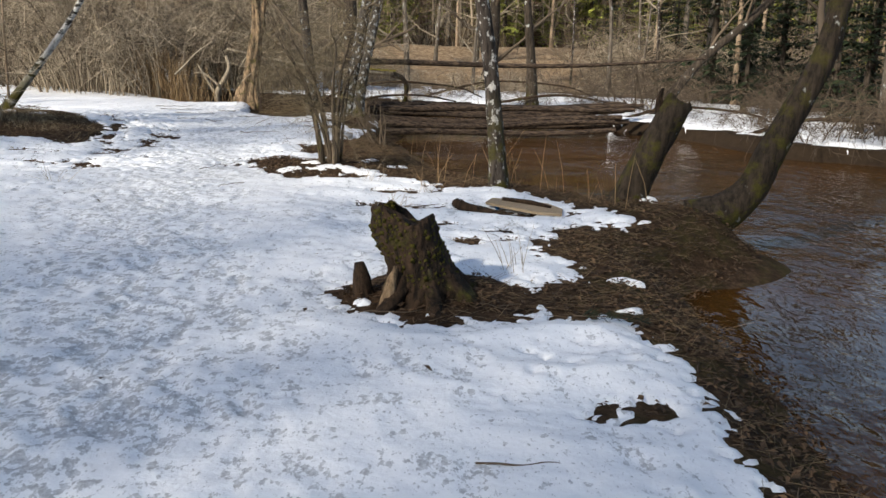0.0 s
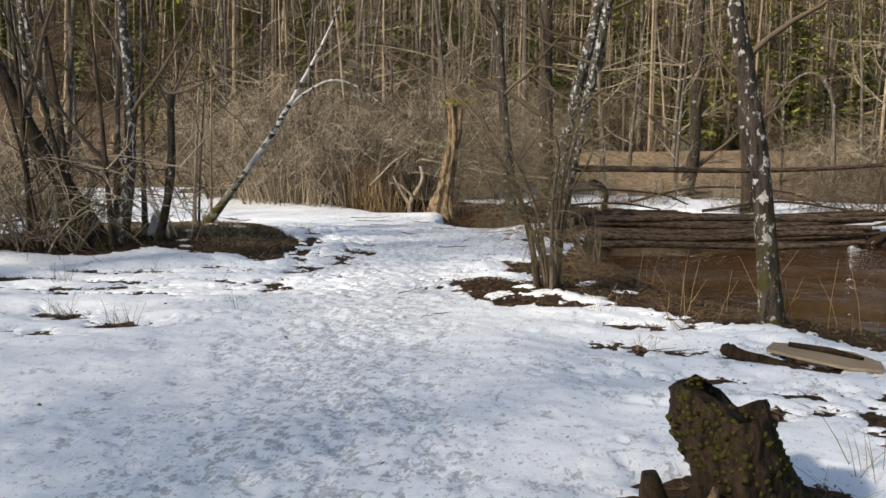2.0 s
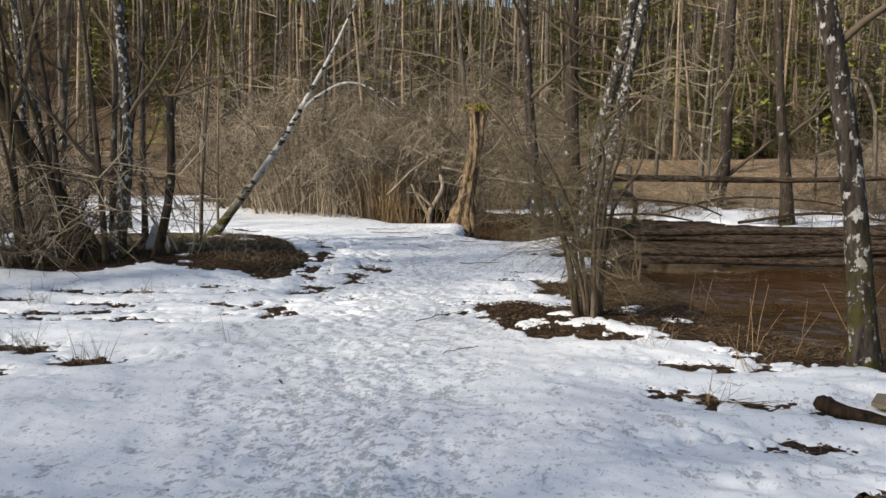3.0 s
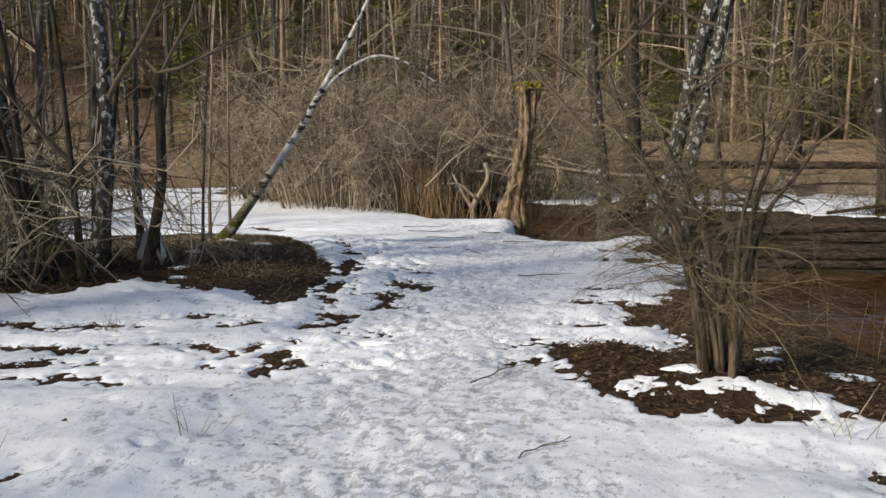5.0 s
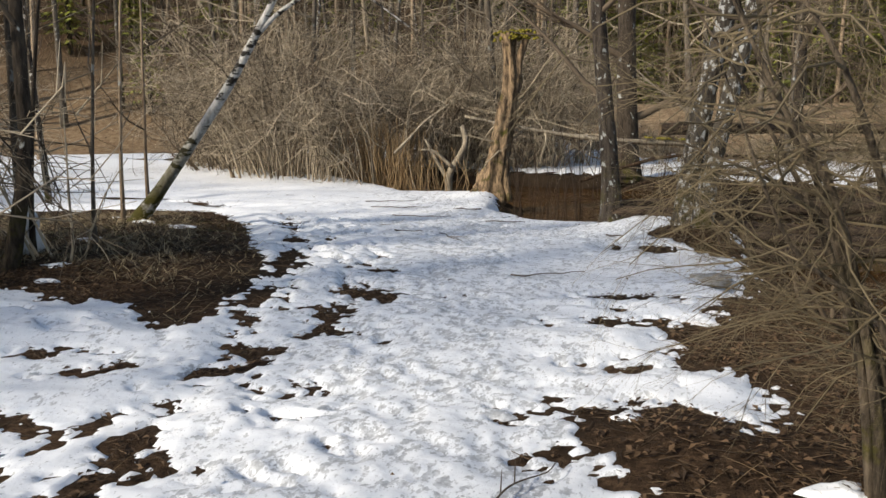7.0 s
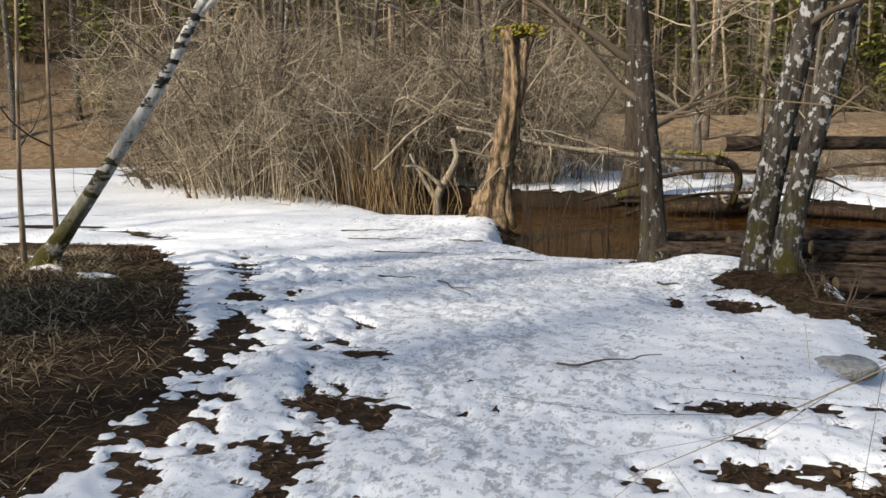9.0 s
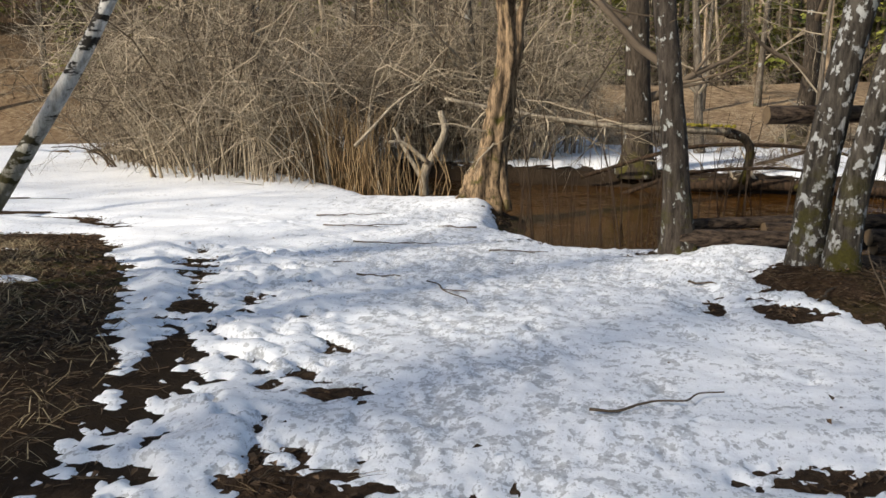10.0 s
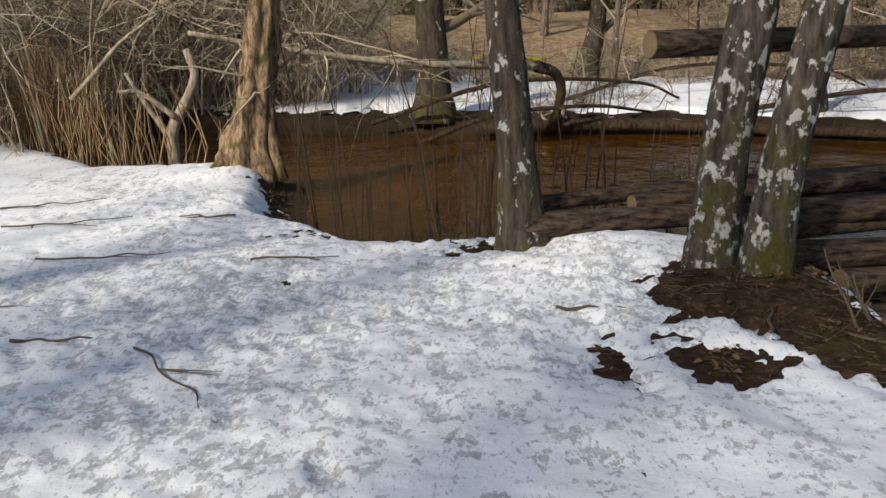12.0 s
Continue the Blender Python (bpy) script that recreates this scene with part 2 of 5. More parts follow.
def far_side(x, y):
    """1 on the river's far bank, 0 on the walked side."""
    line = np.interp(y, [-20, 4, 12, 16, 19, 22, 25.5, 27], [7, 7, 7, 4.5, 2, 1.5, 0.5, -1])
    back = np.interp(x, [-30, -14, -8, -4, -1], [45, 33, 27.5, 25, 24])
    return ((x > line) & (y < 27)) | (y > back)


BUMPS = [(-2.0, 18.25, 0.7, 0.20), (-2.6, 19.3, 0.7, 0.14), (-8.4, 15.2, 2.6, 0.20), (-9.4, 17.9, 1.2, 0.08), (-0.1, 5.3, 0.5, 0.10),
         (-1.5, 11.0, 0.7, 0.14), (-5.6, 23.2, 0.7, 0.12), (0.6, 9.4, 0.5, 0.10), (-2.3, 11.5, 0.4, 0.10), (2.1, 8.2, 0.8, 0.12), (2.5, 7.4, 0.5, 0.16), (-1.72, 15.42, 0.26, -0.32)]


def ground_height(x, y, fine=True):
    d = river_distance(x, y)
    far = far_side(x, y)
    wob = d + np.where(far, 0.10, 0.22) * fbm(x, y, 0.9, 3, 5)
    bank = np.where(far, 0.16, 0.62)
    z = WATER_Z + (0.27) * smooth(0.0, 1, wob / bank) - 0.55 * smooth(0, 1.2, -wob)
    z = z + 0.05 * fbm(x, y, 0.35, 3, 1)
    for bx, by, r, h in BUMPS:
        z = z + h * np.exp(-((x - bx) ** 2 + (y - by) ** 2) / (r * r))
    s = -0.35 * x + 0.94 * y
    left = smooth(-6, -20, x + 0.0 * y)
    hill = 0.46 * np.maximum(0, s - 47 + 1.5 * fbm(x, y, 0.06, 3, 9)) * smooth(45, 58, s)
    hill = 45 * (1 - np.exp(-hill / 45))
    mound = 2.1 * smooth(35, 49, s) * smooth(40, 20, np.abs(x - 2)) + 0.40 * np.maximum(0, s - 64)
    mound = np.minimum(mound, 32)
    z = z + left * hill + (1 - left) * mound
    z = z + smooth(12, 40, np.hypot(x + 4, y - 14)) * 0.25 * fbm(x, y, 0.15, 4, 12)
    if fine:
        z = z + 0.022 * fbm(x, y, 3.5, 4, 21, 0.6) * smooth(-0.1, 0.3, d)
    return z


# bare patches: centre x, y, half sizes, turn in degrees
MOUND = [(-13, 19.2), (-11.6, 20.0), (-9.8, 20.2), (-7.95, 18.0), (-6.75, 16.0), (-6.2, 15.1), (-5.9, 14.3), (-5.7, 13.5), (-5.65, 12.9), (-5.85, 12.7), (-6.3, 13.1),
         (-7.0, 13.15), (-8.0, 13.5), (-8.4, 12.7), (-9.6, 12.6), (-11.5, 13.4), (-13, 16)]
SHRUB_BANK = [(-3.0, 12.07), (-2.75, 12.05), (-2.3, 12.23), (-2.1, 11.88), (-1.93, 11.72), (-1.69, 12.35), (-1.98, 12.74), (-2.3, 12.8), (-2.29, 13.3), (-2.48, 13.75), (-2.08, 13.85),
              (-2.06, 14.4), (-1.76, 14.9), (-1.57, 16.0), (-0.9, 16.4), (0.3, 13), (0.6, 11.4), (-0.3, 10.5), (-1.1, 10.3), (-1.97, 10.2), (-2.42, 10.75), (-2.58, 11.15), (-2.87, 11.8)]
LEFT_MUD = [(-8.2, 10.6, 0.5, 0.25, 10), (-6.8, 10.05, 0.7, 0.10, 12), (-5.95, 8.55, 0.28, 0.16, 0), (-5.1, 8.25, 0.2, 0.1, 0), (-7.6, 11.3, 0.6, 0.1, -10), (-5.62, 7.75, 0.2, 0.1, 0),
            (-5.65, 11.9, 0.30, 0.09, 40), (-6.3, 12.0, 0.3, 0.08, 20), (-6.83, 11.42, 0.28, 0.07, 5), (-5.98, 10.95, 0.2, 0.06, 10), (-6.54, 10.57, 0.3, 0.09, 0), (-5.71, 9.88, 0.26, 0.10, 10),
            (-5.42, 10.95, 0.22, 0.08, 0), (-6.5, 9.72, 0.35, 0.07, 5), (-7.28, 9.9, 0.3, 0.08, 0),
            (-12.6, 21.6, 1.1, 0.22, 10), (-11.0, 21.3, 0.5, 0.14, 0), (-13.8, 23.0, 1.4, 0.25, 5), (-10.2, 20.9, 0.35, 0.12, -20)]
RUT_MUD = [(-4.84, 13.45, 0.10, 0.20, -20), (-4.95, 14.12, 0.22, 0.12, 20), (-4.62, 14.1, 0.18, 0.08, 20), (-4.75, 13.1, 0.08, 0.15, 0), (-5.3, 13.45, 0.25, 0.10, 40),
           (-5.07, 15.18, 0.12, 0.08, 0), (-6.25, 16.95, 0.12, 0.25, 20),
           (-4.95, 11.5, 0.04, 0.30, -15), (-4.67, 10.65, 0.10, 0.045, 40), (-4.95, 12.1, 0.12, 0.32, -10), (-4.5, 11.8, 0.14, 0.08, 0)]
RIGHT_MUD = [(-3.07, 11.75, 0.10, 0.10, 0), (-2.89, 11.3, 0.08, 0.10, 0), (-2.7, 12.68, 0.14, 0.06, 0),
             (-2.75, 13.85, 0.25, 0.07, 0), (-2.45, 14.72, 0.33, 0.08, 5), (-2.62, 13.75, 0.33, 0.12, 15), (-2.0, 18.15, 0.62, 0.5, 30), (-2.45, 17.4, 0.16, 0.3, 30),
             (-1.75, 17.5, 0.35, 0.4, 0), (-2.9, 17.6, 0.05, 0.13, 0), (-3.35, 19.5, 0.35, 0.16, 0), (-4.2, 20.2, 0.5, 0.12, -20), (-4.9, 21.4, 0.14, 0.5, 15), (-5.6, 23.3, 0.4, 0.2, 0)]
NEAR_MUD = [(0.05, 5.15, 0.72, 0.52, 0), (1.15, 5.3, 0.75, 0.45, 20), (1.35, 6.9, 0.55, 0.8, -10), (0.95, 3.5, 0.22, 0.12, 10), (0.7, 8.25, 0.5, 0.14, -18),
            (0.6, 9.75, 0.9, 0.32, -15), (-0.5, 8.5, 0.28, 0.09, -10), (-0.1, 7.65, 0.22, 0.07, 20), (0.25, 6.95, 0.12, 0.09, 0), (0.5, 7.4, 0.16, 0.07, 0),
            (-0.55, 9.5, 0.22, 0.08, 0), (0.75, 4.2, 0.10, 0.06, 0)]


def bare_distance(x, y, d):
    """Metres from the edge of the nearest bare patch; negative on bare ground."""
    best = np.full(x.shape, 9.0)
    for cx, cy, rx, ry, a in LEFT_MUD + RUT_MUD + RIGHT_MUD + NEAR_MUD:
        c, s = math.cos(radians(a)), math.sin(radians(a))
        u, v = (x - cx) * c + (y - cy) * s, -(x - cx) * s + (y - cy) * c
        best = np.minimum(best, (np.sqrt((u / rx) ** 2 + (v / ry) ** 2) - 1) * min(rx, ry))
    best = np.minimum(best, np.minimum(outline_distance(x, y, MOUND), outline_distance(x, y, SHRUB_BANK)))
    strip = np.maximum(0.13 - np.abs(y - 10.62 + 0.12 * (x + 1.4)), -9) - 0.4 * smooth(0.6, 0.9, np.abs(x + 1.5))
    best = np.maximum(best, strip)
    track = np.interp(y, [10.4, 11.25, 12.1, 13.6, 14.5, 16, 17.7, 19.4], [-4.7, -4.87, -5.0, -5.55, -5.8, -6.32, -7.1, -8.0])
    ends = smooth(10.0, 10.5, y) * smooth(19.6, 18.8, y)
    wide = np.where(y > 13.3, 0.12, 0.035) + np.where(y > 13.3, 0.24, 0.13) * fbm(x * 0.5, y, 2.6, 3, 71, 0.7)
    best = np.minimum(best, np.where(ends > 0.5, np.abs(x - track) - wide, 9))
    w = smooth(1.0, 0.3, np.abs(x - track - 0.5)) * ends * (0.72 + 0.28 * smooth(13.2, 13.9, y))
    best = np.minimum(best, 0.34 - w * (0.02 + 0.98 * fbm(x * 1.1 + 0.4 * y, y, 5.6, 3, 72, 0.7)))
    w = smooth(1.5, 0.3, np.abs(x + 6.7)) * smooth(8.5, 10.5, y) * smooth(14, 12.5, y)
    best = np.minimum(best, 0.40 - w * (0.02 + 0.85 * fbm(x * 0.7, y * 1.7, 2.2, 4, 73, 0.65)))
    w = smooth(0.9, 0.2, np.abs(x + 2.5)) * smooth(13.0, 13.5, y) * smooth(15.3, 14.6, y)
    best = np.minimum(best, 0.35 - w * (0.10 + 0.9 * fbm(x, y * 1.7, 2.2, 4, 75, 0.6)))
    w = smooth(1.3, 0.4, np.abs(x - 0.2)) * smooth(6.4, 7.2, y) * smooth(9.6, 8.6, y)
    best = np.minimum(best, 0.35 - w * (0.02 + 0.9 * fbm(x, y * 1.7, 2.0, 4, 77, 0.6)))
    far = far_side(x, y)
    margin = np.interp(y, [0, 3, 4.3, 5, 7, 9.5, 10.4, 11, 12.6, 13.8, 16, 17, 19.5, 21, 24, 28], [0.55, 0.62, 0.75, 0.95, 1.05, 1.25, 1.4, 1.5, 1.2, 1.2, 0.75, 0.6, 0.30, 0.32, 0.30, 0.6])
    best = np.where(far, best, np.minimum(best, d - margin))
    s = -0.35 * x + 0.94 * y
    bank_snow = np.minimum((d - 1.0) * 1.5, 8.5 - d) * 0.5 + 1.1 * fbm(x, y, 0.5, 4, 31, 0.7) + 1.0 * fbm(x, y * 1.4, 1.5, 3, 32, 0.7) + 0.15 - 1.1 * smooth(8.0, 9.8, x) * smooth(26, 22, y)
    best = np.where(far, np.minimum(best, bank_snow), best)
    best = np.minimum(best, (46.5 - s) * 0.25 + 0.9 * fbm(x, y, 0.2, 4, 33))
    away = smooth(-10.5, -15, x) * (s < 24)
    best = np.minimum(best, 9 * (1 - away) + away * 1.6 * fbm(x, y, 0.3, 4, 35))
    return best


def edge_noise(x, y):
    return 0.10 * fbm(x, y, 1.7, 5, 41, 0.7) + 0.18 * fbm(x, y, 5.0, 4, 43, 0.8) + 0.17 * fbm(x, y, 13.0, 2, 45, 0.8)


def path_x(y):
    return np.interp(y, [-5, 0, 7, 14, 20, 30], [0.6, -0.6, -2.6, -4.1, -5.2, -11])


def axis(lo, hi, step, reach, growth=1.12):
    """Even steps between lo and hi, ever longer ones out to the reach."""
    out, p, w = [], hi, step
    while p < reach:
        w = min(w * growth, 40)
        p += w
        out.append(p)
    back, p, w = [], lo, step
    while p > -reach:
        w = min(w * growth, 40)
        p -= w
        back.append(p)
    return np.array(back[::-1] + list(np.arange(lo, hi + step / 2, step)) + out)


def grid_mesh(name, X, Y, Z, keep=None, never=None):
    ny, nx = X.shape
    idx = np.arange(nx * ny).reshape(ny, nx)
    q = np.stack([idx[:-1, :-1], idx[:-1, 1:], idx[1:, 1:], idx[1:, :-1]], -1).reshape(-1, 4)
    verts = np.stack([X, Y, Z], -1).reshape(-1, 3)
    if keep is not None:
        k = keep[:-1, :-1] | keep[:-1, 1:] | keep[1:, 1:] | keep[1:, :-1]
        if never is not None:
            k &= ~(never[:-1, :-1] | never[:-1, 1:] | never[1:, 1:] | never[1:, :-1])
        q = q[k.reshape(-1)]
        used = np.unique(q)
        new_id = np.full(nx * ny, -1)
        new_id[used] = np.arange(len(used))
        q, verts = new_id[q], verts[used]
    else:
        used = np.arange(nx * ny)
    me = bpy.data.meshes.new(name)
    me.vertices.add(len(verts))
    me.vertices.foreach_set("co", verts.astype(np.float32).ravel())
    me.loops.add(len(q) * 4)
    me.loops.foreach_set("vertex_index", q.astype(np.int32).ravel())
    me.polygons.add(len(q))
    me.polygons.foreach_set("loop_start", np.arange(0, len(q) * 4, 4, dtype=np.int32))
    me.polygons.foreach_set("use_smooth", np.ones(len(q), bool))
    me.update(calc_edges=True)
    me.validate()
    return me, used


def put_attribute(me, name, values):
    a = me.attributes.new(name, "FLOAT", "POINT")
    a.data.foreach_set("value", values.astype(np.float32).ravel())


def build_ground():
    X, Y = np.meshgrid(axis(-11, 8, 0.1, 900), axis(0, 30.5, 0.1, 900))
    d = river_distance(X, Y)
    Z = ground_height(X, Y)
    me, _ = grid_mesh("ground", X, Y, Z)
    s = -0.35 * X + 0.94 * Y
    wet = smooth(0.8, 0.1, np.hypot((X + 5.95) / 1.0, (Y - 15.0) / 2.8) - 0.15 + 0.3 * fbm(X, Y, 1.2, 3, 8))
    put_attribute(me, "litter", np.clip(0.75 + 0.5 * fbm(X, Y, 1.1, 3, 6) - wet, 0, 1) * np.where(far_side(X, Y), smooth(0.3, 1.5, d), 1))
    # dry tone drops under the far wood, standing in for shade and dark litter
    put_attribute(me, "dry", smooth(33, 39, s + 2 * fbm(X, Y, 0.2, 3, 4)) * (1 - 0.85 * smooth(54, 62, s)) * (1 - 0.7 * smooth(5, 11, X)) * (1 - 0.4 * smooth(-7, -16, X)))
    put_attribute(me, "moss", smooth(3.2, 0.5, np.hypot(X + 9.4, Y - 17)) * 0.9 + np.where(far_side(X, Y), 0, 0.25) * smooth(0.3, -0.2, d - 1.0))
    me.materials.append(M_EARTH)
    return tagged(new("ground", me), "dark earth with leaf litter, mud and dry grass", "ground", kind="structure")


def build_snow():
    gx, gy = axis(-8, 1.8, 0.029, 75, 1.08), axis(1.8, 21.5, 0.029, 75, 1.08)
    X, Y = np.meshgrid(gx, gy)
    d = river_distance(X, Y)
    D = bare_distance(X, Y, d) + edge_noise(X, Y)
    even = bare_distance(X, Y, d) + 0.19 * fbm(X, Y, 1.7, 3, 41, 0.5)
    base = ground_height(X, Y, False)
    off = np.abs(X - path_x(Y))
    trod = smooth(1.5, 0.35, off + 0.5 * fbm(X, Y, 0.8, 3, 51))
    trod = np.maximum(trod, 0.8 * smooth(1.1, 0.3, np.abs((Y - 18.9) + 0.05 * (X + 5))) * smooth(-9, -6, X) * smooth(-1.5, -2.6, X))
    field = smooth(13.6, 15, Y) * smooth(20.5, 19, Y) * smooth(-6.2, -5.4, X) * smooth(-1.8, -2.6, X)
    trod = np.maximum(trod, 0.85 * field)
    deep = 0.075 + 0.03 * smooth(0.6, 1.6, off) + 0.02 * fbm(X, Y, 0.7, 3, 53)
    Z = base + np.clip(D / 0.05, -1, 1) * 0.022 + smooth(0.0, 0.55, np.minimum(D + 0.1, even)) * (deep - 0.022) - 0.004
    rough = 0.005 * fbm(X, Y, 2.6, 3, 55, 0.5) + 0.003 * fbm(X, Y, 9, 3, 57, 0.6)
    lumpy = fbm(X, Y, 5.5, 3, 59, 0.55)
    Z = Z + rough - trod * 0.007 * np.clip(lumpy + 0.05, 0, 1)
    # footprints, thickest along the trodden line
    rng = np.random.RandomState(7)
    wear = trod * 0.95 * smooth(0.0, 0.34, fbm(X, Y * 1.5, 10.5, 3, 61, 0.75)) + (1 - trod) * 0.7 * smooth(0.22, 0.55, fbm(X, Y * 1.5, 4.5, 4, 63, 0.65))
    for k in range(3000):
        py = rng.uniform(1.8, 24)
        spread = 0.45 if k % 3 else 1.5
        px = float(path_x(py)) + rng.normal(0, spread)
        if k % 5 == 0:
            px, py = rng.uniform(-6.5, -2.2), rng.normal(18.7, 0.7)
        elif k % 11 == 0:
            px = rng.uniform(-8, 1)
        a = math.atan2(1, -0.28) + rng.normal(0, 0.35)
        ln, wd, depth = rng.uniform(0.12, 0.16), rng.uniform(0.045, 0.065), rng.uniform(0.002, 0.007)
        i0, i1 = np.searchsorted(gx, [px - 0.26, px + 0.26])
        j0, j1 = np.searchsorted(gy, [py - 0.26, py + 0.26])
        if i1 - i0 < 4 or j1 - j0 < 4:
            continue
        sx, sy = X[j0:j1, i0:i1] - px, Y[j0:j1, i0:i1] - py
        u = (sx * math.cos(a) + sy * math.sin(a)) / ln
        v = (-sx * math.sin(a) + sy * math.cos(a)) / (wd * (1 - 0.18 * u))
        r = np.sqrt(u * u + v * v)
        dent = smooth(1.08, 0.82, r)
        Z[j0:j1, i0:i1] += -depth * dent + 0.35 * depth * np.exp(-((r - 1.35) / 0.25) ** 2)
        wear[j0:j1, i0:i1] = np.maximum(wear[j0:j1, i0:i1], dent * rng.uniform(0.25, 1.0) * smooth(-0.35, 0.15, fbm(X[j0:j1, i0:i1], Y[j0:j1, i0:i1], 11.0, 2, k)))
    Z = np.where((d < 0.02), np.minimum(Z, base - 0.05), Z)
    keep = (Z > ground_height(X, Y) - 0.03) & (D > -0.3) & (d > 0.0)
    me, used = grid_mesh("snow_cover", X, Y, Z, keep, d < 0.0)
    put_attribute(me, "wear", wear.reshape(-1)[used])
    me.materials.append(M_SNOW)
    return tagged(new("snow_cover", me), "trampled melting old snow with footprints and bare edges", "snow", kind="structure")


def at(x, y):
    return float(ground_height(np.array([[x]], float), np.array([[y]], float))[0, 0])


def snow_top(x, y):
    """Height of whatever lies uppermost: snow or earth."""
    X, Y = np.array([[x]], float), np.array([[y]], float)
    d = river_distance(X, Y)
    D = bare_distance(X, Y, d) + edge_noise(X, Y)
    return float((ground_height(X, Y, False) + np.maximum(0, np.clip(D / 0.05, -1, 1) * 0.02 + 0.06 * smooth(0, 0.55, D)))[0, 0])


def is_bare(xs, ys):
    X, Y = np.asarray(xs, float)[None, :], np.asarray(ys, float)[None, :]
    d = river_distance(X, Y)
    return ((bare_distance(X, Y, d) + edge_noise(X, Y)) < -0.06)[0], d[0], ground_height(X, Y)[0]


build_ground()
build_snow()
wx, wy = np.meshgrid(np.linspace(-26, 20, 47), np.linspace(-9, 42, 52))
water_mesh, _ = grid_mesh("river_water", wx, wy, np.full(wx.shape, WATER_Z))
water_mesh.materials.append(M_WATER)
tagged(new("river_water", water_mesh), "brown slow river water with ripples and reflections", "water", kind="structure")


# ---- shape tools ----
class Soup:
    """Vertices and faces of one mesh in the making."""

    def __init__(self):
        self.v, self.f = [], []

    def tube(self, pts, radii, sides=6, cap=True, rng=None, rough=0.0):
        v0 = len(self.v)
        pts = [Vector(p) for p in pts]
        n = len(pts)
        axis_x = None
        for i in range(n):
            d = (pts[min(i + 1, n - 1)] - pts[max(i - 1, 0)])
            if d.length < 1e-9:
                d = Vector((0, 0, 1))
            d.normalize()
            if axis_x is None:
                axis_x = d.orthogonal().normalized()
            else:
                axis_x = (axis_x - d * axis_x.dot(d))
                axis_x = axis_x.normalized() if axis_x.length > 1e-6 else d.orthogonal().normalized()
            axis_y = d.cross(axis_x)
            for k in range(sides):
                a = 2 * math.pi * k / sides
                r = radii[i] * (1 + (rng.uniform(-rough, rough) if rng else 0))
                self.v.append(pts[i] + (axis_x * math.cos(a) + axis_y * math.sin(a)) * r)
        for i in range(n - 1):
            for k in range(sides):
                a, b = v0 + i * sides + k, v0 + i * sides + (k + 1) % sides
                self.f.append((a, b, b + sides, a + sides))
        if cap:
            self.f.append(tuple(v0 + k for k in range(sides))[::-1])
            self.f.append(tuple(v0 + (n - 1) * sides + k for k in range(sides)))

    def quad(self, c, u, w):
        k = len(self.v)
        self.v += [c - u - w, c + u - w * 0.7, c + u * 1.1 + w * 0.7, c - u + w]
        self.f.append((k, k + 1, k + 2, k + 3))

    def spray(self, base, tip, width):
        """A flat needle spray: a slim kite from base to tip."""
        k = len(self.v)
        d = tip - base
        side = d.cross(Vector((0, 0, 1)))
        side = side.normalized() * width if side.length > 1e-6 else Vector((width, 0, 0))
        self.v += [base, base + d * 0.45 + side, tip, base + d * 0.45 - side]
        self.f.append((k, k + 1, k + 2, k + 3))

    def mesh(self, name, mat, flat=False):
        me = bpy.data.meshes.new(name)
        me.from_pydata([tuple(p) for p in self.v], [], self.f)
        if not flat:
            me.polygons.foreach_set("use_smooth", np.ones(len(me.polygons), bool))
        me.materials.append(mat)
        me.update()
        return me


def part(name, soup, mat, parent, label="", flat=False):
    ob = new(name, soup.mesh(name, mat, flat))
    ob.parent = parent
    return tagged(ob, label)


def thing(name, label, category, at_pose=None, group="", kind=""):
    ob = new(name)
    ob.empty_display_size = 0.1
    if at_pose is not None:
        ob.matrix_basis = at_pose
    return tagged(ob, label, category, group, kind)


def smooth_path(pts, n):
    """Catmull-Rom through the control points."""
    p = [Vector(q) for q in pts]
    p = [p[0] * 2 - p[1]] + p + [p[-1] * 2 - p[-2]]
    segs = len(p) - 3
    out = []
    for k in range(n + 1):
        s = min(k / n * segs, segs - 1e-6)
        i, t = int(s), s - int(s)
        a, b, c, d = p[i:i + 4]
        out.append(0.5 * ((2 * b) + (c - a) * t + (2 * a - 5 * b + 4 * c - d) * t * t + (3 * b - a - 3 * c + d) * t ** 3))
    return out


def rand_dir(rng, lo=-1.0, hi=1.0):
    a = rng.uniform(0, 2 * math.pi)
    z = rng.uniform(lo, hi)
    r = math.sqrt(max(0, 1 - z * z))
    return Vector((r * math.cos(a), r * math.sin(a), z))


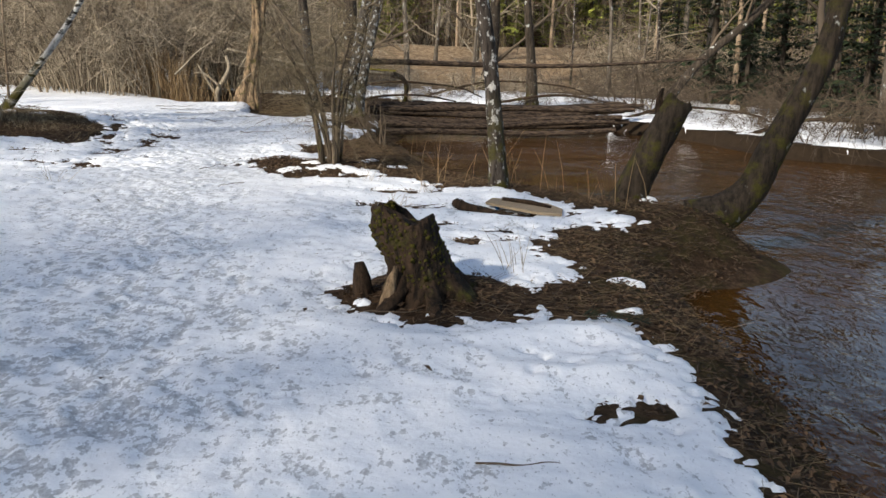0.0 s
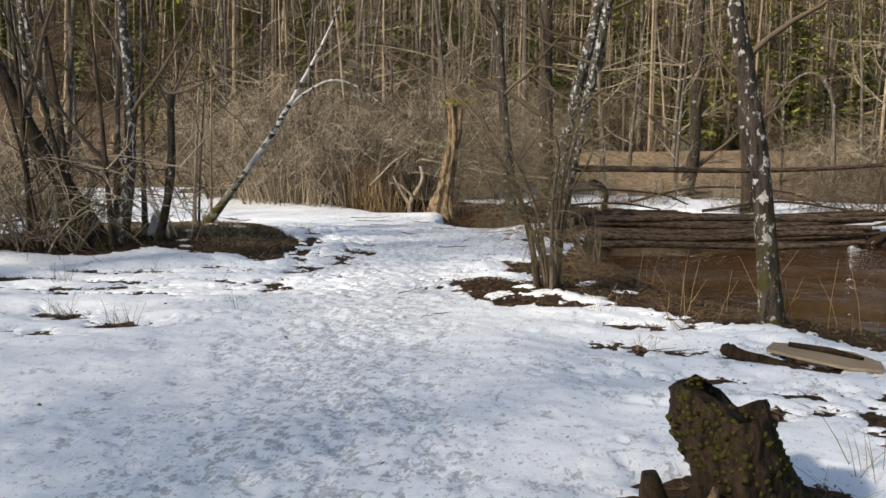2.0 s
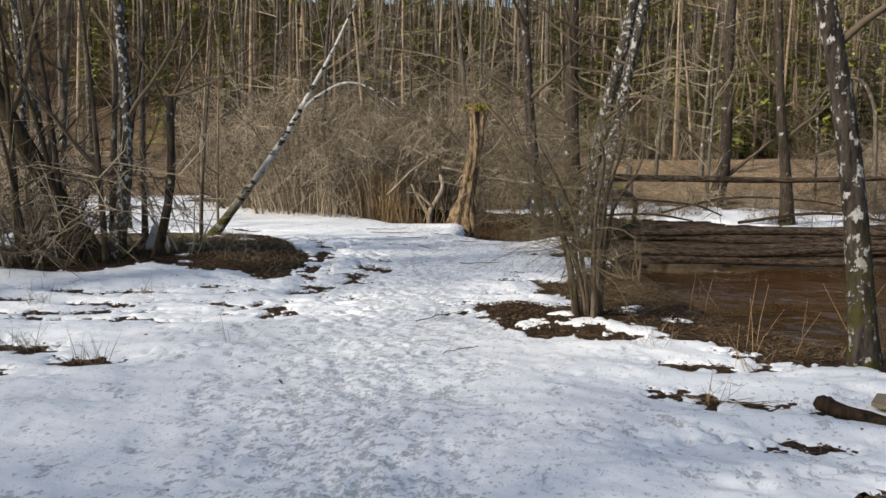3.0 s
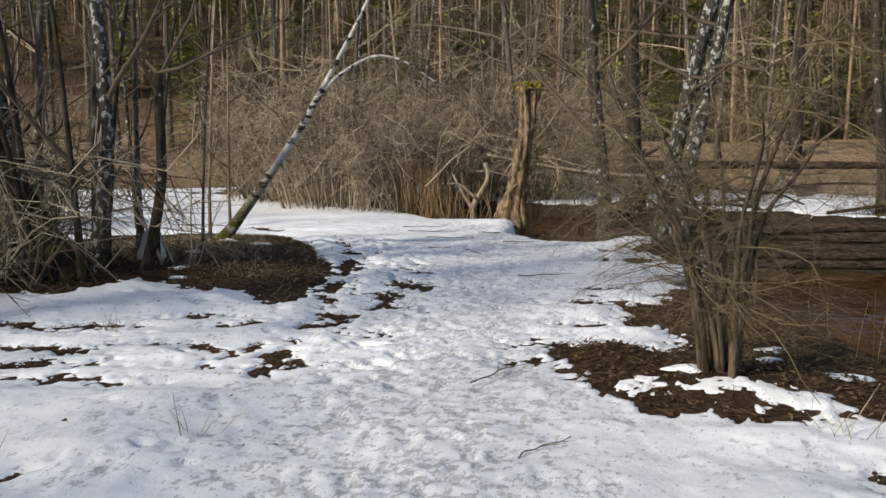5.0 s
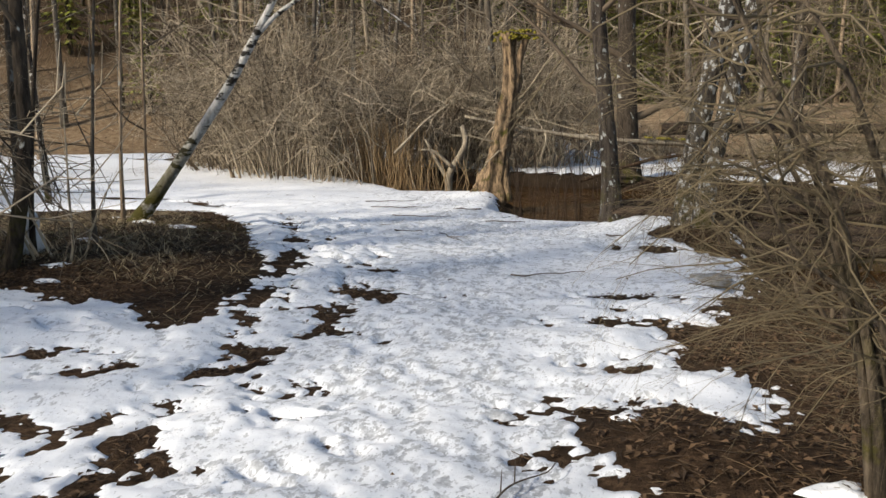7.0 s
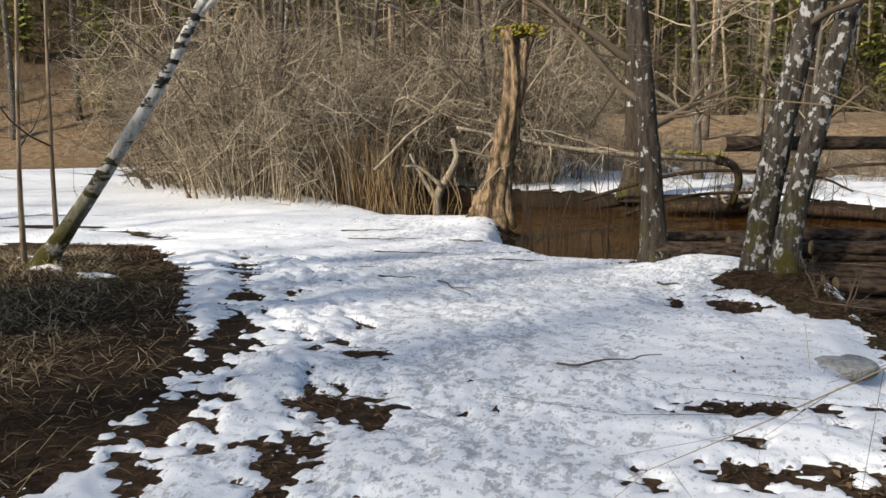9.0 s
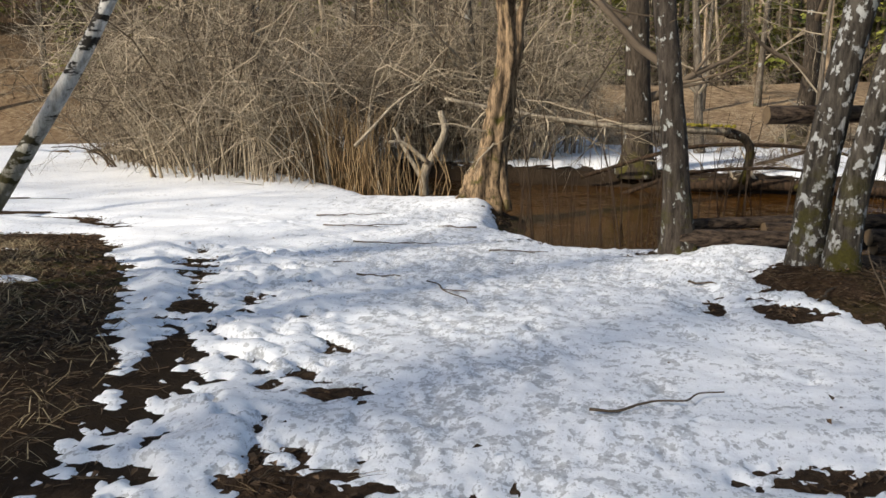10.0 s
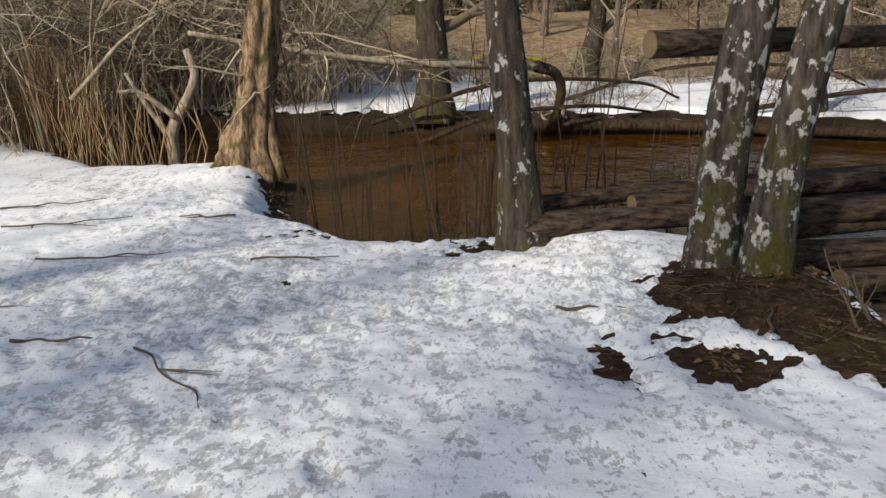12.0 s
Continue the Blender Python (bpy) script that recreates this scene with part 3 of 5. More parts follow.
def grow(soup, rng, p, d, length, r, level, kids, up=0.1, wander=0.22, sides=4, tip=0.25, side_angle=(0.5, 1.1), tips=None):
    """One branch and, from it, its side branches down to the given level."""
    n = (2, 4, 5, 6)[min(level, 3)]
    pts, d = [p.copy()], d.normalized()
    for i in range(n):
        d = (d + rand_dir(rng) * wander + Vector((0, 0, up))).normalized()
        pts.append(pts[-1] + d * (length / n))
    radii = [r * (1 - (1 - tip) * i / n) for i in range(n + 1)]
    soup.tube(pts, radii, max(3, sides), cap=False)
    if tips is not None and level == 0:
        tips.append((pts[-2], pts[-1]))
    if level > 0:
        for k in range(kids):
            t = rng.uniform(0.25, 0.98) * n
            i = min(int(t), n - 1)
            q = pts[i].lerp(pts[i + 1], t - i)
            dd = (pts[i + 1] - pts[i]).normalized()
            ang = rng.uniform(*side_angle)
            side = (rand_dir(rng) - dd * rand_dir(rng).dot(dd)).normalized()
            grow(soup, rng, q, dd * math.cos(ang) + side * math.sin(ang), length * rng.uniform(0.35, 0.62), radii[i] * rng.uniform(0.36, 0.52),
                 level - 1, kids, up, wander * 1.1, 3 if level < 3 else 4, tip, side_angle, tips)


def trunk_soup(pts, r0, r1, rng, sides=14, n=26, flare=1.5, rough=0.035, lumps=0.06, flare_len=0.12, groove=0.0):
    """A round trunk through control points, swollen at the foot, with uneven bark."""
    soup = Soup()
    path = smooth_path(pts, n)
    total = n
    v0 = len(soup.v)
    radii = []
    for i in range(n + 1):
        t = i / total
        r = r0 + (r1 - r0) * t
        r *= 1 + (flare - 1) * math.exp(-t / flare_len)
        radii.append(r)
    soup.tube(path, radii, sides, True, rng, rough)
    ph = rng.uniform(0, 50)
    for i in range(n + 1):
        for k in range(sides):
            j = v0 + i * sides + k
            q = soup.v[j]
            off = noise.noise(Vector((q.x * 3.1 + ph, q.y * 3.1, q.z * 2.0))) * lumps + math.sin(k * 2 * math.pi / sides * 5 + ph) * 0.10 * math.exp(-i / total / flare_len) + groove * math.sin(k * 2 * math.pi / sides * 6 + ph + i * 0.12)
            soup.v[j] = path[i] + (q - path[i]) * (1 + off)
    return soup, path, radii


def hero_tree(name, label, category, base, pts, r0, r1, mat, rng, limbs=(), flare=1.5, sides=14, twigs=M_TWIG_DARK, n=26, kids=5, level=3, tree_part="trunk"):
    """A tree near the path: pts are offsets from its foot; limbs are (height share, direction, length)."""
    z = at(base[0], base[1]) - 0.08
    t = thing(name, label, category, pose(base[0], base[1], z))
    soup, path, radii = trunk_soup(pts, r0, r1, rng, sides, n, flare)
    part(tree_part, soup, mat, t)
    if limbs:
        for share, d, ln in limbs:
            i = min(int(share * n), n)
            s = Soup()
            grow(s, rng, path[i], Vector(d), ln, max(radii[i] * 0.45, 0.012), level, kids, 0.05, 0.2, 5)
            part("branch", s, twigs, t)
    return t


# ---- trees by the path ----
R = random.Random(11)

pair = thing("alder_tree", "twin-trunked grey alder with white lichen patches and mossy foot", "tree", pose(-2.05, 18.35, at(-2.05, 18.35) - 0.1))
for pts, r0, r1 in (([(-0.08, 0.12, 0), (-0.04, 0.12, 0.7), (0.10, 0.12, 1.6), (0.32, 0.12, 2.7), (0.75, 0.15, 4.6), (1.3, 0.2, 8)], 0.14, 0.09),
                    ([(0.12, -0.12, 0), (0.17, -0.12, 0.6), (0.34, -0.13, 1.5), (0.56, -0.15, 2.6), (0.95, -0.2, 4.6), (1.5, -0.4, 8)], 0.122, 0.08)):
    soup, path, radii = trunk_soup(pts, r0, r1, R, 20, 44, 1.4, 0.04, 0.09, 0.06)
    part("trunk", soup, M_ALDER, pair)
    for k in range(7):
        s = Soup()
        i = R.randint(24, 42)
        grow(s, R, path[i], rand_dir(R, 0.0, 0.6), R.uniform(1.6, 2.8), 0.035, 3, 4, 0.04, 0.2, 5)
        part("branch", s, M_TWIG_DARK, pair)

hero_tree("alder_tree", "slim alder with white lichen spots and mossy foot", "tree", (-3.12, 19.35),
          [(0.06, 0, 0), (0.02, 0, 0.6), (-0.06, 0, 1.5), (-0.2, 0, 2.9), (-0.35, 0.1, 5), (-0.5, 0.3, 9)], 0.135, 0.07, M_ALDER_FEW, R,
          [(0.45, (-0.8, 0.3, 0.5), 2.2), (0.6, (0.6, -0.6, 0.5), 2.2), (0.75, (-0.3, -0.8, 0.6), 2.2), (0.9, (0.2, 0.5, 0.8), 2)], 1.5, 16, n=40)
hero_tree("alder_tree", "slender leaning trunk with pale lichen blotches at the water's edge", "tree", (0.60, 9.45),
          [(0.02, 0, 0), (-0.02, 0, 0.5), (-0.13, 0, 1.45), (-0.3, 0, 2.4), (-0.45, 0.0, 3.1), (-0.8, 0.1, 5), (-1.0, 0.2, 8)], 0.098, 0.05, M_SPOTTED, R,
          [(0.5, (0.7, 0.3, 0.6), 1.6), (0.65, (-0.6, 0.4, 0.6), 1.8), (0.8, (0.4, -0.5, 0.7), 1.8)], 1.35, 14, n=40)
hero_tree("alder_tree", "dark straight trunk on the far snowy bank", "tree", (2.75, 27.2),
          [(0, 0, 0), (-0.1, 0, 1.6), (-0.3, 0, 3.4), (-0.5, 0.1, 7), (-0.6, 0.2, 11)], 0.16, 0.08, M_ALDER_DARK, R,
          [(0.4, (0.8, 0.2, 0.4), 2), (0.55, (-0.7, -0.3, 0.5), 2.5), (0.7, (0.3, -0.8, 0.5), 2.5), (0.85, (-0.5, 0.5, 0.6), 2.5)])
hero_tree("alder_tree", "thick dark alder trunk rooted on the far bank", "tree", (-3.3, 29.0),
          [(0, 0, 0), (0.02, 0, 1.0), (-0.05, 0, 3.0), (-0.1, 0.1, 6), (-0.1, 0.2, 11)], 0.30, 0.16, M_ALDER_DARK, R,
          [(0.35, (0.9, 0.2, 0.4), 2.6), (0.5, (-0.8, -0.3, 0.4), 3), (0.65, (0.3, -0.8, 0.5), 3), (0.8, (-0.5, 0.5, 0.6), 3)], 1.6, 16, n=30)
hero_tree("alder_tree", "dark broad-footed alder on the sunlit mound", "tree", (1.6, 39.5),
          [(0, 0, 0), (0.3, 0, 0.8), (0.5, 0, 2.2), (0.5, 0.1, 6), (0.6, 0.2, 11)], 0.33, 0.16, M_ALDER_DARK, R,
          [(0.35, (0.9, 0.2, 0.4), 2.6), (0.5, (-0.8, -0.3, 0.4), 3), (0.65, (0.3, -0.8, 0.5), 3)], 1.5)

# broken leaning trunk and the curved mossy tree by the water
broken = thing("broken_tree", "leaning broken-off trunk with mossy side and jagged top", "tree trunk", pose(1.97, 8.75, at(1.97, 8.75) - 0.1))
soup, path, radii = trunk_soup([(-0.04, 0, 0), (0.08, 0, 0.32), (0.24, 0, 0.72), (0.45, 0, 1.18)], 0.165, 0.155, R, 18, 18, 1.4, 0.05, 0.16, 0.15)
for k in range(18):
    j = 18 * 18 + k
    soup.v[j] = soup.v[j] + Vector((0, 0, R.uniform(-0.10, 0.05)))
part("trunk", soup, M_MOSSY, broken)
s = Soup()
s.tube(smooth_path([(0.26, 0.02, 1.0), (0.25, 0.04, 1.16), (0.28, 0.05, 1.3)], 6), [0.055, 0.05, 0.045, 0.04, 0.03, 0.024, 0.015], 7, True, R, 0.15)
part("broken_stub", s, M_STUMP, broken)

hero_tree("willow_tree", "curved mossy tree trunk leaning out over the river", "tree", (2.5, 7.7),
          [(-0.12, 0, 0.04), (0.14, 0, 0.16), (0.36, 0, 0.36), (0.50, 0, 0.68), (0.70, 0, 1.14), (0.90, 0, 1.62), (1.02, 0.05, 2.2), (1.25, 0.2, 3.6), (1.6, 0.4, 6)], 0.165, 0.07, M_MOSSY, R,
          [(0.62, (0.2, 0.4, 0.8), 1.8), (0.75, (0.8, 0.2, 0.5), 2), (0.9, (-0.3, 0.2, 0.9), 2)], 1.5, 18, n=40)
hero_tree("willow_tree", "dark tree leaning over the far end of the log bridge", "tree", (5.7, 23.2),
          [(0, 0, 0), (0.5, 0, 0.75), (1.3, 0, 1.75), (2.6, 0, 2.95), (4.0, 0.2, 4.6)], 0.15, 0.08, M_ALDER_DARK, R,
          [(0.5, (0.6, 0.2, 0.7), 2), (0.7, (0.2, -0.5, 0.8), 2), (0.85, (0.5, 0.5, 0.6), 2)], 1.3)

hero_tree("birch_tree", "young birch bent over into an arch", "tree", (6.3, 33.0),
          [(0, 0, 0), (-0.02, 0, 1.2), (-0.05, 0, 2.6), (-0.15, 0, 3.7), (-0.55, 0, 4.5), (-1.1, 0.1, 4.6), (-1.7, 0.2, 4.1), (-2.1, 0.3, 3.3)], 0.085, 0.03, M_GREY_TRUNK, R,
          [(0.75, (-0.6, 0.1, -0.5), 1.8), (0.88, (-0.5, 0.1, -0.8), 1.8), (0.98, (-0.3, 0, -0.9), 1.5)], 1.3, 12, n=30)

# leaning birch by the bare mound
leaning_birch = hero_tree("birch_tree", "leaning young birch with white bark and dark bands", "tree", (-9.25, 17.3),
          [(0.0, 0, 0), (0.37, 0, 0.42), (0.81, 0, 0.95), (1.45, 0, 1.75), (1.95, 0, 2.5), (2.2, 0, 2.9), (2.6, 0.05, 3.6), (3.0, 0.1, 4.4)], 0.092, 0.018, M_BIRCH, R,
          [(1.0, (0.55, 0.1, 0.8), 2.6), (1.0, (0.9, 0.1, 0.35), 3.0), (0.97, (0.2, -0.1, 0.9), 2.2), (0.92, (0.9, 0.3, 0.25), 1.8)], 1.4, 14, n=36, kids=5)

s = Soup()
arch = smooth_path([(1.9, 0, 2.42), (2.25, 0.02, 2.72), (2.8, 0.05, 2.98), (3.3, 0.1, 2.88), (3.85, 0.15, 2.5)], 20)
s.tube(arch, [0.034 - 0.0013 * i for i in range(21)], 8, True, R, 0.06)
arch_limb = part("arching_limb", s, M_BIRCH, leaning_birch)
for k in range(9):
    s = Soup()
    grow(s, R, arch[R.randint(5, 20)], Vector((R.uniform(0.2, 1), R.gauss(0, 0.5), R.uniform(-0.9, 0.4))), R.uniform(0.6, 1.4), 0.008, 2, 4, -0.06, 0.2, 4)
    part("twig", s, M_TWIG_DARK, arch_limb)

# the cluster at the left of the path
hero_tree("alder_tree", "thick leaning alder with green moss on its upper side", "tree", (-8.95, 13.5),
          [(0, 0, 0), (-0.25, 0, 0.5), (-0.7, 0, 1.15), (-1.5, 0, 2.4), (-2.2, 0.1, 3.8), (-3, 0.2, 6.5)], 0.17, 0.09, M_MOSSY, R,
          [(0.45, (-0.3, 0.3, 0.8), 2), (0.6, (0.5, -0.2, 0.7), 2.4), (0.75, (-0.6, 0.2, 0.5), 2.4), (0.9, (0.3, 0.3, 0.8), 2)], 1.5)
hero_tree("alder_tree", "upright alder with speckled lichen bark", "tree", (-8.75, 13.75),
          [(-0.15, 0, 0), (0.05, 0, 0.5), (0.2, 0, 1.6), (0.22, 0, 2.7), (0.15, 0, 4.0), (0.1, 0.1, 8)], 0.115, 0.06, M_ALDER, R,
          [(0.35, (-0.7, -0.2, 0.6), 2), (0.5, (0.7, -0.2, 0.5), 2.2), (0.65, (-0.4, 0.5, 0.6), 2.4), (0.8, (0.6, 0.3, 0.6), 2)], 1.5, n=34)
hero_tree("alder_tree", "thin dark alder stem with forked top", "tree", (-8.2, 14.05),
          [(-0.1, 0, 0), (0.05, 0, 0.5), (0.2, 0, 1.2), (0.22, 0, 1.9), (0.22, 0, 2.5)], 0.07, 0.055, M_ALDER_DARK, R,
          [(1.0, (-0.85, 0, 0.7), 1.8), (1.0, (0.9, 0.1, 0.25), 1.9), (0.9, (0.2, -0.6, 0.6), 1.4), (0.97, (0.5, 0.4, 0.9), 1.8)], 1.4, 12)
for x, y, tx, h, r, m in ((-9.35, 13.4, -0.9, 5.5, 0.06, M_ALDER_DARK), (-9.2, 14.3, 0.3, 6, 0.07, M_GREY_TRUNK), (-9.9, 13.9, -1.3, 6, 0.08, M_ALDER), (-8.5, 14.6, 0.5, 4, 0.03, M_ALDER_DARK),
                          (-10.4, 14.6, 0.6, 7, 0.08, M_GREY_TRUNK), (-11.5, 15.2, -0.5, 8, 0.09, M_ALDER), (-9.5, 15.6, 0.1, 7, 0.055, M_GREY_TRUNK),
                          (-8.65, 13.35, -0.5, 5, 0.05, M_ALDER_DARK), (-9.1, 13.15, -1.6, 4.5, 0.05, M_MOSSY), (-8.9, 14.1, 0.8, 5, 0.045, M_ALDER_DARK), (-10.0, 13.2, -0.4, 5, 0.06, M_MOSSY), (-9.6, 12.9, -1.2, 4.0, 0.04, M_ALDER_DARK), (-8.0, 14.9, 0.3, 4.2, 0.025, M_GREY_TRUNK), (-9.2, 17.6, 0.1, 5.5, 0.028, M_PINE), (-9.5, 17.45, 0.35, 5.5, 0.03, M_PINE)):
    hero_tree("young_alder", "young bare stem in a thicket of alder shoots", "tree", (x, y), [(0, 0, 0), (0.1 * tx, 0, h * 0.2), (0.4 * tx, 0.05, h * 0.55), (tx, 0.1, h)], r, r * 0.3, m, R,
              [(0.4, rand_dir(R, 0.2, 0.7), 1.4), (0.6, rand_dir(R, 0.2, 0.7), 1.6), (0.8, rand_dir(R, 0.2, 0.7), 1.4)], 1.4, 9, n=16, kids=4, level=2)


# ---- the snag: a broken hollow trunk at the bank ----
def build_snag():
    t = thing("dead_snag", "bare rotting broken trunk with mossy top on the bank", "tree trunk", pose(-5.5, 23.25, at(-5.5, 23.25) - 0.1))
    rng = random.Random(5)
    soup, path, _ = trunk_soup([(-0.12, 0, 0), (0.0, 0, 0.6), (0.16, 0, 1.3), (0.28, 0, 1.9), (0.3, 0, 2.5), (0.24, 0, 3.1)], 0.16, 0.13, rng, 36, 40, 2.0, 0.08, 0.45, 0.20, 0.17)
    part("trunk", soup, M_SNAG, t)
    for pts, r in (([(0.28, 0, 1.9), (0.42, -0.03, 2.2), (0.45, 0, 2.6), (0.58, 0, 3.0), (0.66, 0, 3.12)], 0.085), ([(-0.12, -0.1, 0.0), (-0.3, -0.25, 0.2), (-0.42, -0.3, 0.0)], 0.10),
                   ([(0.2, -0.05, 0.9), (0.24, -0.12, 0.4), (0.34, -0.2, 0.0)], 0.09)):
        s = Soup()
        p = smooth_path(pts, 10)
        s.tube(p, [r * (1 - 0.35 * i / 10) for i in range(11)], 9, True, rng, 0.15)
        part("limb", s, M_SNAG, t)
    cap = Soup()
    for k in range(130):
        c = Vector((0.4 + rng.gauss(0, 0.16), rng.gauss(0, 0.09), 3.08 + rng.uniform(-0.12, 0.05)))
        cap.tube([c, c + Vector((0, 0, 0.04))], [0.055 * rng.uniform(0.5, 1), 0.015], 6, True, rng, 0.3)
    part("moss_cushion", cap, M_MOSSCAP, t, "yellow-green moss cushion")
    s = Soup()
    for k in range(5):
        grow(s, rng, path[rng.randint(8, 26)], rand_dir(rng, -0.3, 0.5), rng.uniform(0.8, 1.7), 0.02, 2, 4, -0.02, 0.3)
    tagged(part("twig_growth", s, M_TWIG, t), kind="stuff")


n_ = Nodes("yellow_moss", 0.95, 0.1)
M_MOSSCAP = n_.colour(n_.mix(n_.noise(30, 4), (0.09, 0.078, 0.012), (0.32, 0.27, 0.045))).bump(n_.noise(60, 3), 0.8, 0.02).mat
build_snag()


# ---- log bridge ----
BRIDGE = Vector((7.4, 1.75, 0)).normalized()
bridge = thing("log_bridge", "rough footbridge of long bark-covered logs across the river", "bridge", pose(0, 0, 0))


def log_part(name, start, length, r, z0, z1, parent, mat=M_LOG, sag=0.05, rng=R, taper=0.3):
    a = Vector(start)
    skew = rng.uniform(-0.18, 0.18)
    soup = Soup()
    n = 24
    pts, rad = [], []
    ph = rng.uniform(0, 9)
    for i in range(n + 1):
        t = i / n
        q = a + BRIDGE * (length * t)
        q.z = z0 + (z1 - z0) * t - sag * 4 * t * (1 - t)
        q += Vector((-BRIDGE.y, BRIDGE.x, 0)) * (0.06 * math.sin(t * 5 + ph) + skew * t) + Vector((0, 0, 0.03 * math.sin(t * 7 + ph)))
        pts.append(q)
        rad.append(r * (1 - taper * t) * (1 + 0.025 * math.sin(i * 0.9 + ph)))
    soup.tube(pts, rad, 14, False, rng, 0.025)
    ob = part(name, soup, mat, parent)
    for end, p, q in ((0, pts[0], pts[1]), (1, pts[-1], pts[-2])):
        c = Soup()
        d = (p - q).normalized()
        c.tube([p - d * 0.012, p + d * 0.006], [rad[0 if not end else -1] * 0.985, rad[0 if not end else -1] * 0.93], 12, True, rng, 0.03)
        part("cut_end", c, M_CUT if mat is M_LOG and r > 0.06 else M_STUMP, ob, "sawn log end", True)
    return ob


for start, length, r, z0, z1 in (((-3.14, 19.42, 0), 7.9, 0.055, 0.27, 0.40), ((-3.08, 19.22, 0), 7.9, 0.085, 0.16, 0.30), ((-1.85, 19.22, 0), 6.6, 0.075, 0.33, 0.38),
                                 ((-1.75, 19.0, 0), 6.4, 0.09, 0.20, 0.28), ((-1.62, 18.78, 0), 6.2, 0.075, 0.34, 0.36), ((-1.68, 18.6, 0), 6.0, 0.095, 0.06, 0.14),
                                 ((-1.75, 18.45, 0), 5.9, 0.08, -0.10, -0.02), ((-2.3, 19.62, 0), 7.4, 0.07, 0.26, 0.40), ((-1.5, 18.95, 0), 6.1, 0.09, -0.04, 0.05),
                                 ((-1.55, 18.68, 0), 6.0, 0.065, 0.20, 0.25), ((-1.45, 18.3, 0), 5.6, 0.075, 0.0, 0.06), ((-1.4, 18.2, 0), 5.5, 0.08, -0.17, -0.12)):
    log_part("log", start, length, r, z0, z1, bridge)
rail = log_part("handrail", (-2.46, 18.62, 0), 8.9, 0.075, 1.30, 1.54, bridge, M_LOG, 0.10, R, 0.62)

# ---- fallen wood across the river ----
fallen = thing("fallen_birch", "fallen pale birch stem with mossy end caught over the river", "fallen tree", pose(0, 0, 0))
s = Soup()
p = smooth_path([(-6.4, 24.6, 1.5), (-5.3, 25.2, 1.25), (-3.9, 25.8, 1.02), (-2.6, 26.3, 0.92), (-1.75, 26.9, 0.86)], 24)
s.tube(p, [0.028 + 0.04 * i / 24 for i in range(25)], 10, True, R, 0.06)
part("stem", s, M_BARE, fallen)
s = Soup()
s.tube(smooth_path([(-1.78, 26.9, 0.86), (-1.45, 27.1, 0.72), (-1.32, 27.3, 0.4), (-1.4, 27.6, -0.1)], 12), [0.09 - 0.002 * i for i in range(13)], 9, True, R, 0.12)
part("hooked_limb", s, M_ALDER_DARK, fallen, "dark hooked limb")
s = Soup()
for k in range(40):
    c = p[R.randint(17, 24)] + Vector((R.gauss(0, 0.05), R.gauss(0, 0.05), 0.07 + R.uniform(0, 0.03)))
    s.tube([c, c + Vector((0, 0, 0.035))], [R.uniform(0.03, 0.07), 0.02], 6, True, R, 0.3)
part("moss_cushion", s, M_MOSSCAP, fallen, "bright yellow-green moss")
s = Soup()
for k in range(14):
    grow(s, R, p[R.randint(1, 16)], rand_dir(R, -0.8, 0.6), R.uniform(0.6, 1.6), 0.018, 2, 4, -0.03, 0.25)
tagged(part("twig_growth", s, M_TWIG, fallen), kind="stuff")

drift = thing("driftwood_limb", "barkless forked driftwood limb standing in the shallows", "driftwood", pose(0, 0, 0))
for pts, r in (([(-7.0, 25.6, -0.5), (-7.0, 25.6, 0.2), (-6.8, 25.6, 0.55), (-6.62, 25.6, 0.95), (-6.7, 25.6, 1.3)], 0.10),
               ([(-7.05, 25.6, 0.15), (-7.35, 25.7, 0.6), (-7.6, 25.8, 1.0)], 0.05), ([(-6.9, 25.5, 0.4), (-7.3, 25.4, 0.75), (-7.55, 25.3, 0.78)], 0.045)):
    s = Soup()
    s.tube(smooth_path(pts, 12), [r * (1 - 0.5 * i / 12) for i in range(13)], 8, True, R, 0.12)
    part("limb", s, M_BARE, drift)
slant = thing("broken_branch", "pale broken branch hanging in the thicket", "branch", pose(0, 0, 0))
s = Soup()
s.tube(smooth_path([(-8.1, 25.1, 0.72), (-7.75, 25.1, 1.05), (-7.4, 25.1, 1.4), (-6.9, 25.2, 1.75)], 12), [0.034 - 0.0015 * i for i in range(13)], 7, True, R, 0.1)
part("stem", s, M_BARE, slant)


# dead wood lying along the far bank
def fallen_branch(name, label, pts, r, seed, twigs):
    rng = random.Random(seed)
    t = thing(name, label, "fallen branch", pose(0, 0, 0))
    p = smooth_path(pts, 20)
    s = Soup()
    s.tube(p, [r * (1 - 0.5 * i / 20) for i in range(21)], 9, True, rng, 0.08)
    stem = part("stem", s, M_STUMP, t)
    for k in range(twigs):
        b = Soup()
        grow(b, rng, p[rng.randint(3, 19)], rand_dir(rng, -0.2, 0.8), rng.uniform(0.4, 1.2), r * 0.3, 2, 4, 0.0, 0.25, 4)
        part("twig", b, M_TWIG_DARK if k % 2 else M_TWIG, stem)


fallen_branch("fallen_log", "long dark wet log lying along the far water's edge", [(-2.6, 28.1, -0.2), (-0.6, 27.55, -0.14), (1.2, 26.95, -0.2), (3.4, 25.1, -0.18)], 0.13, 900, 3)
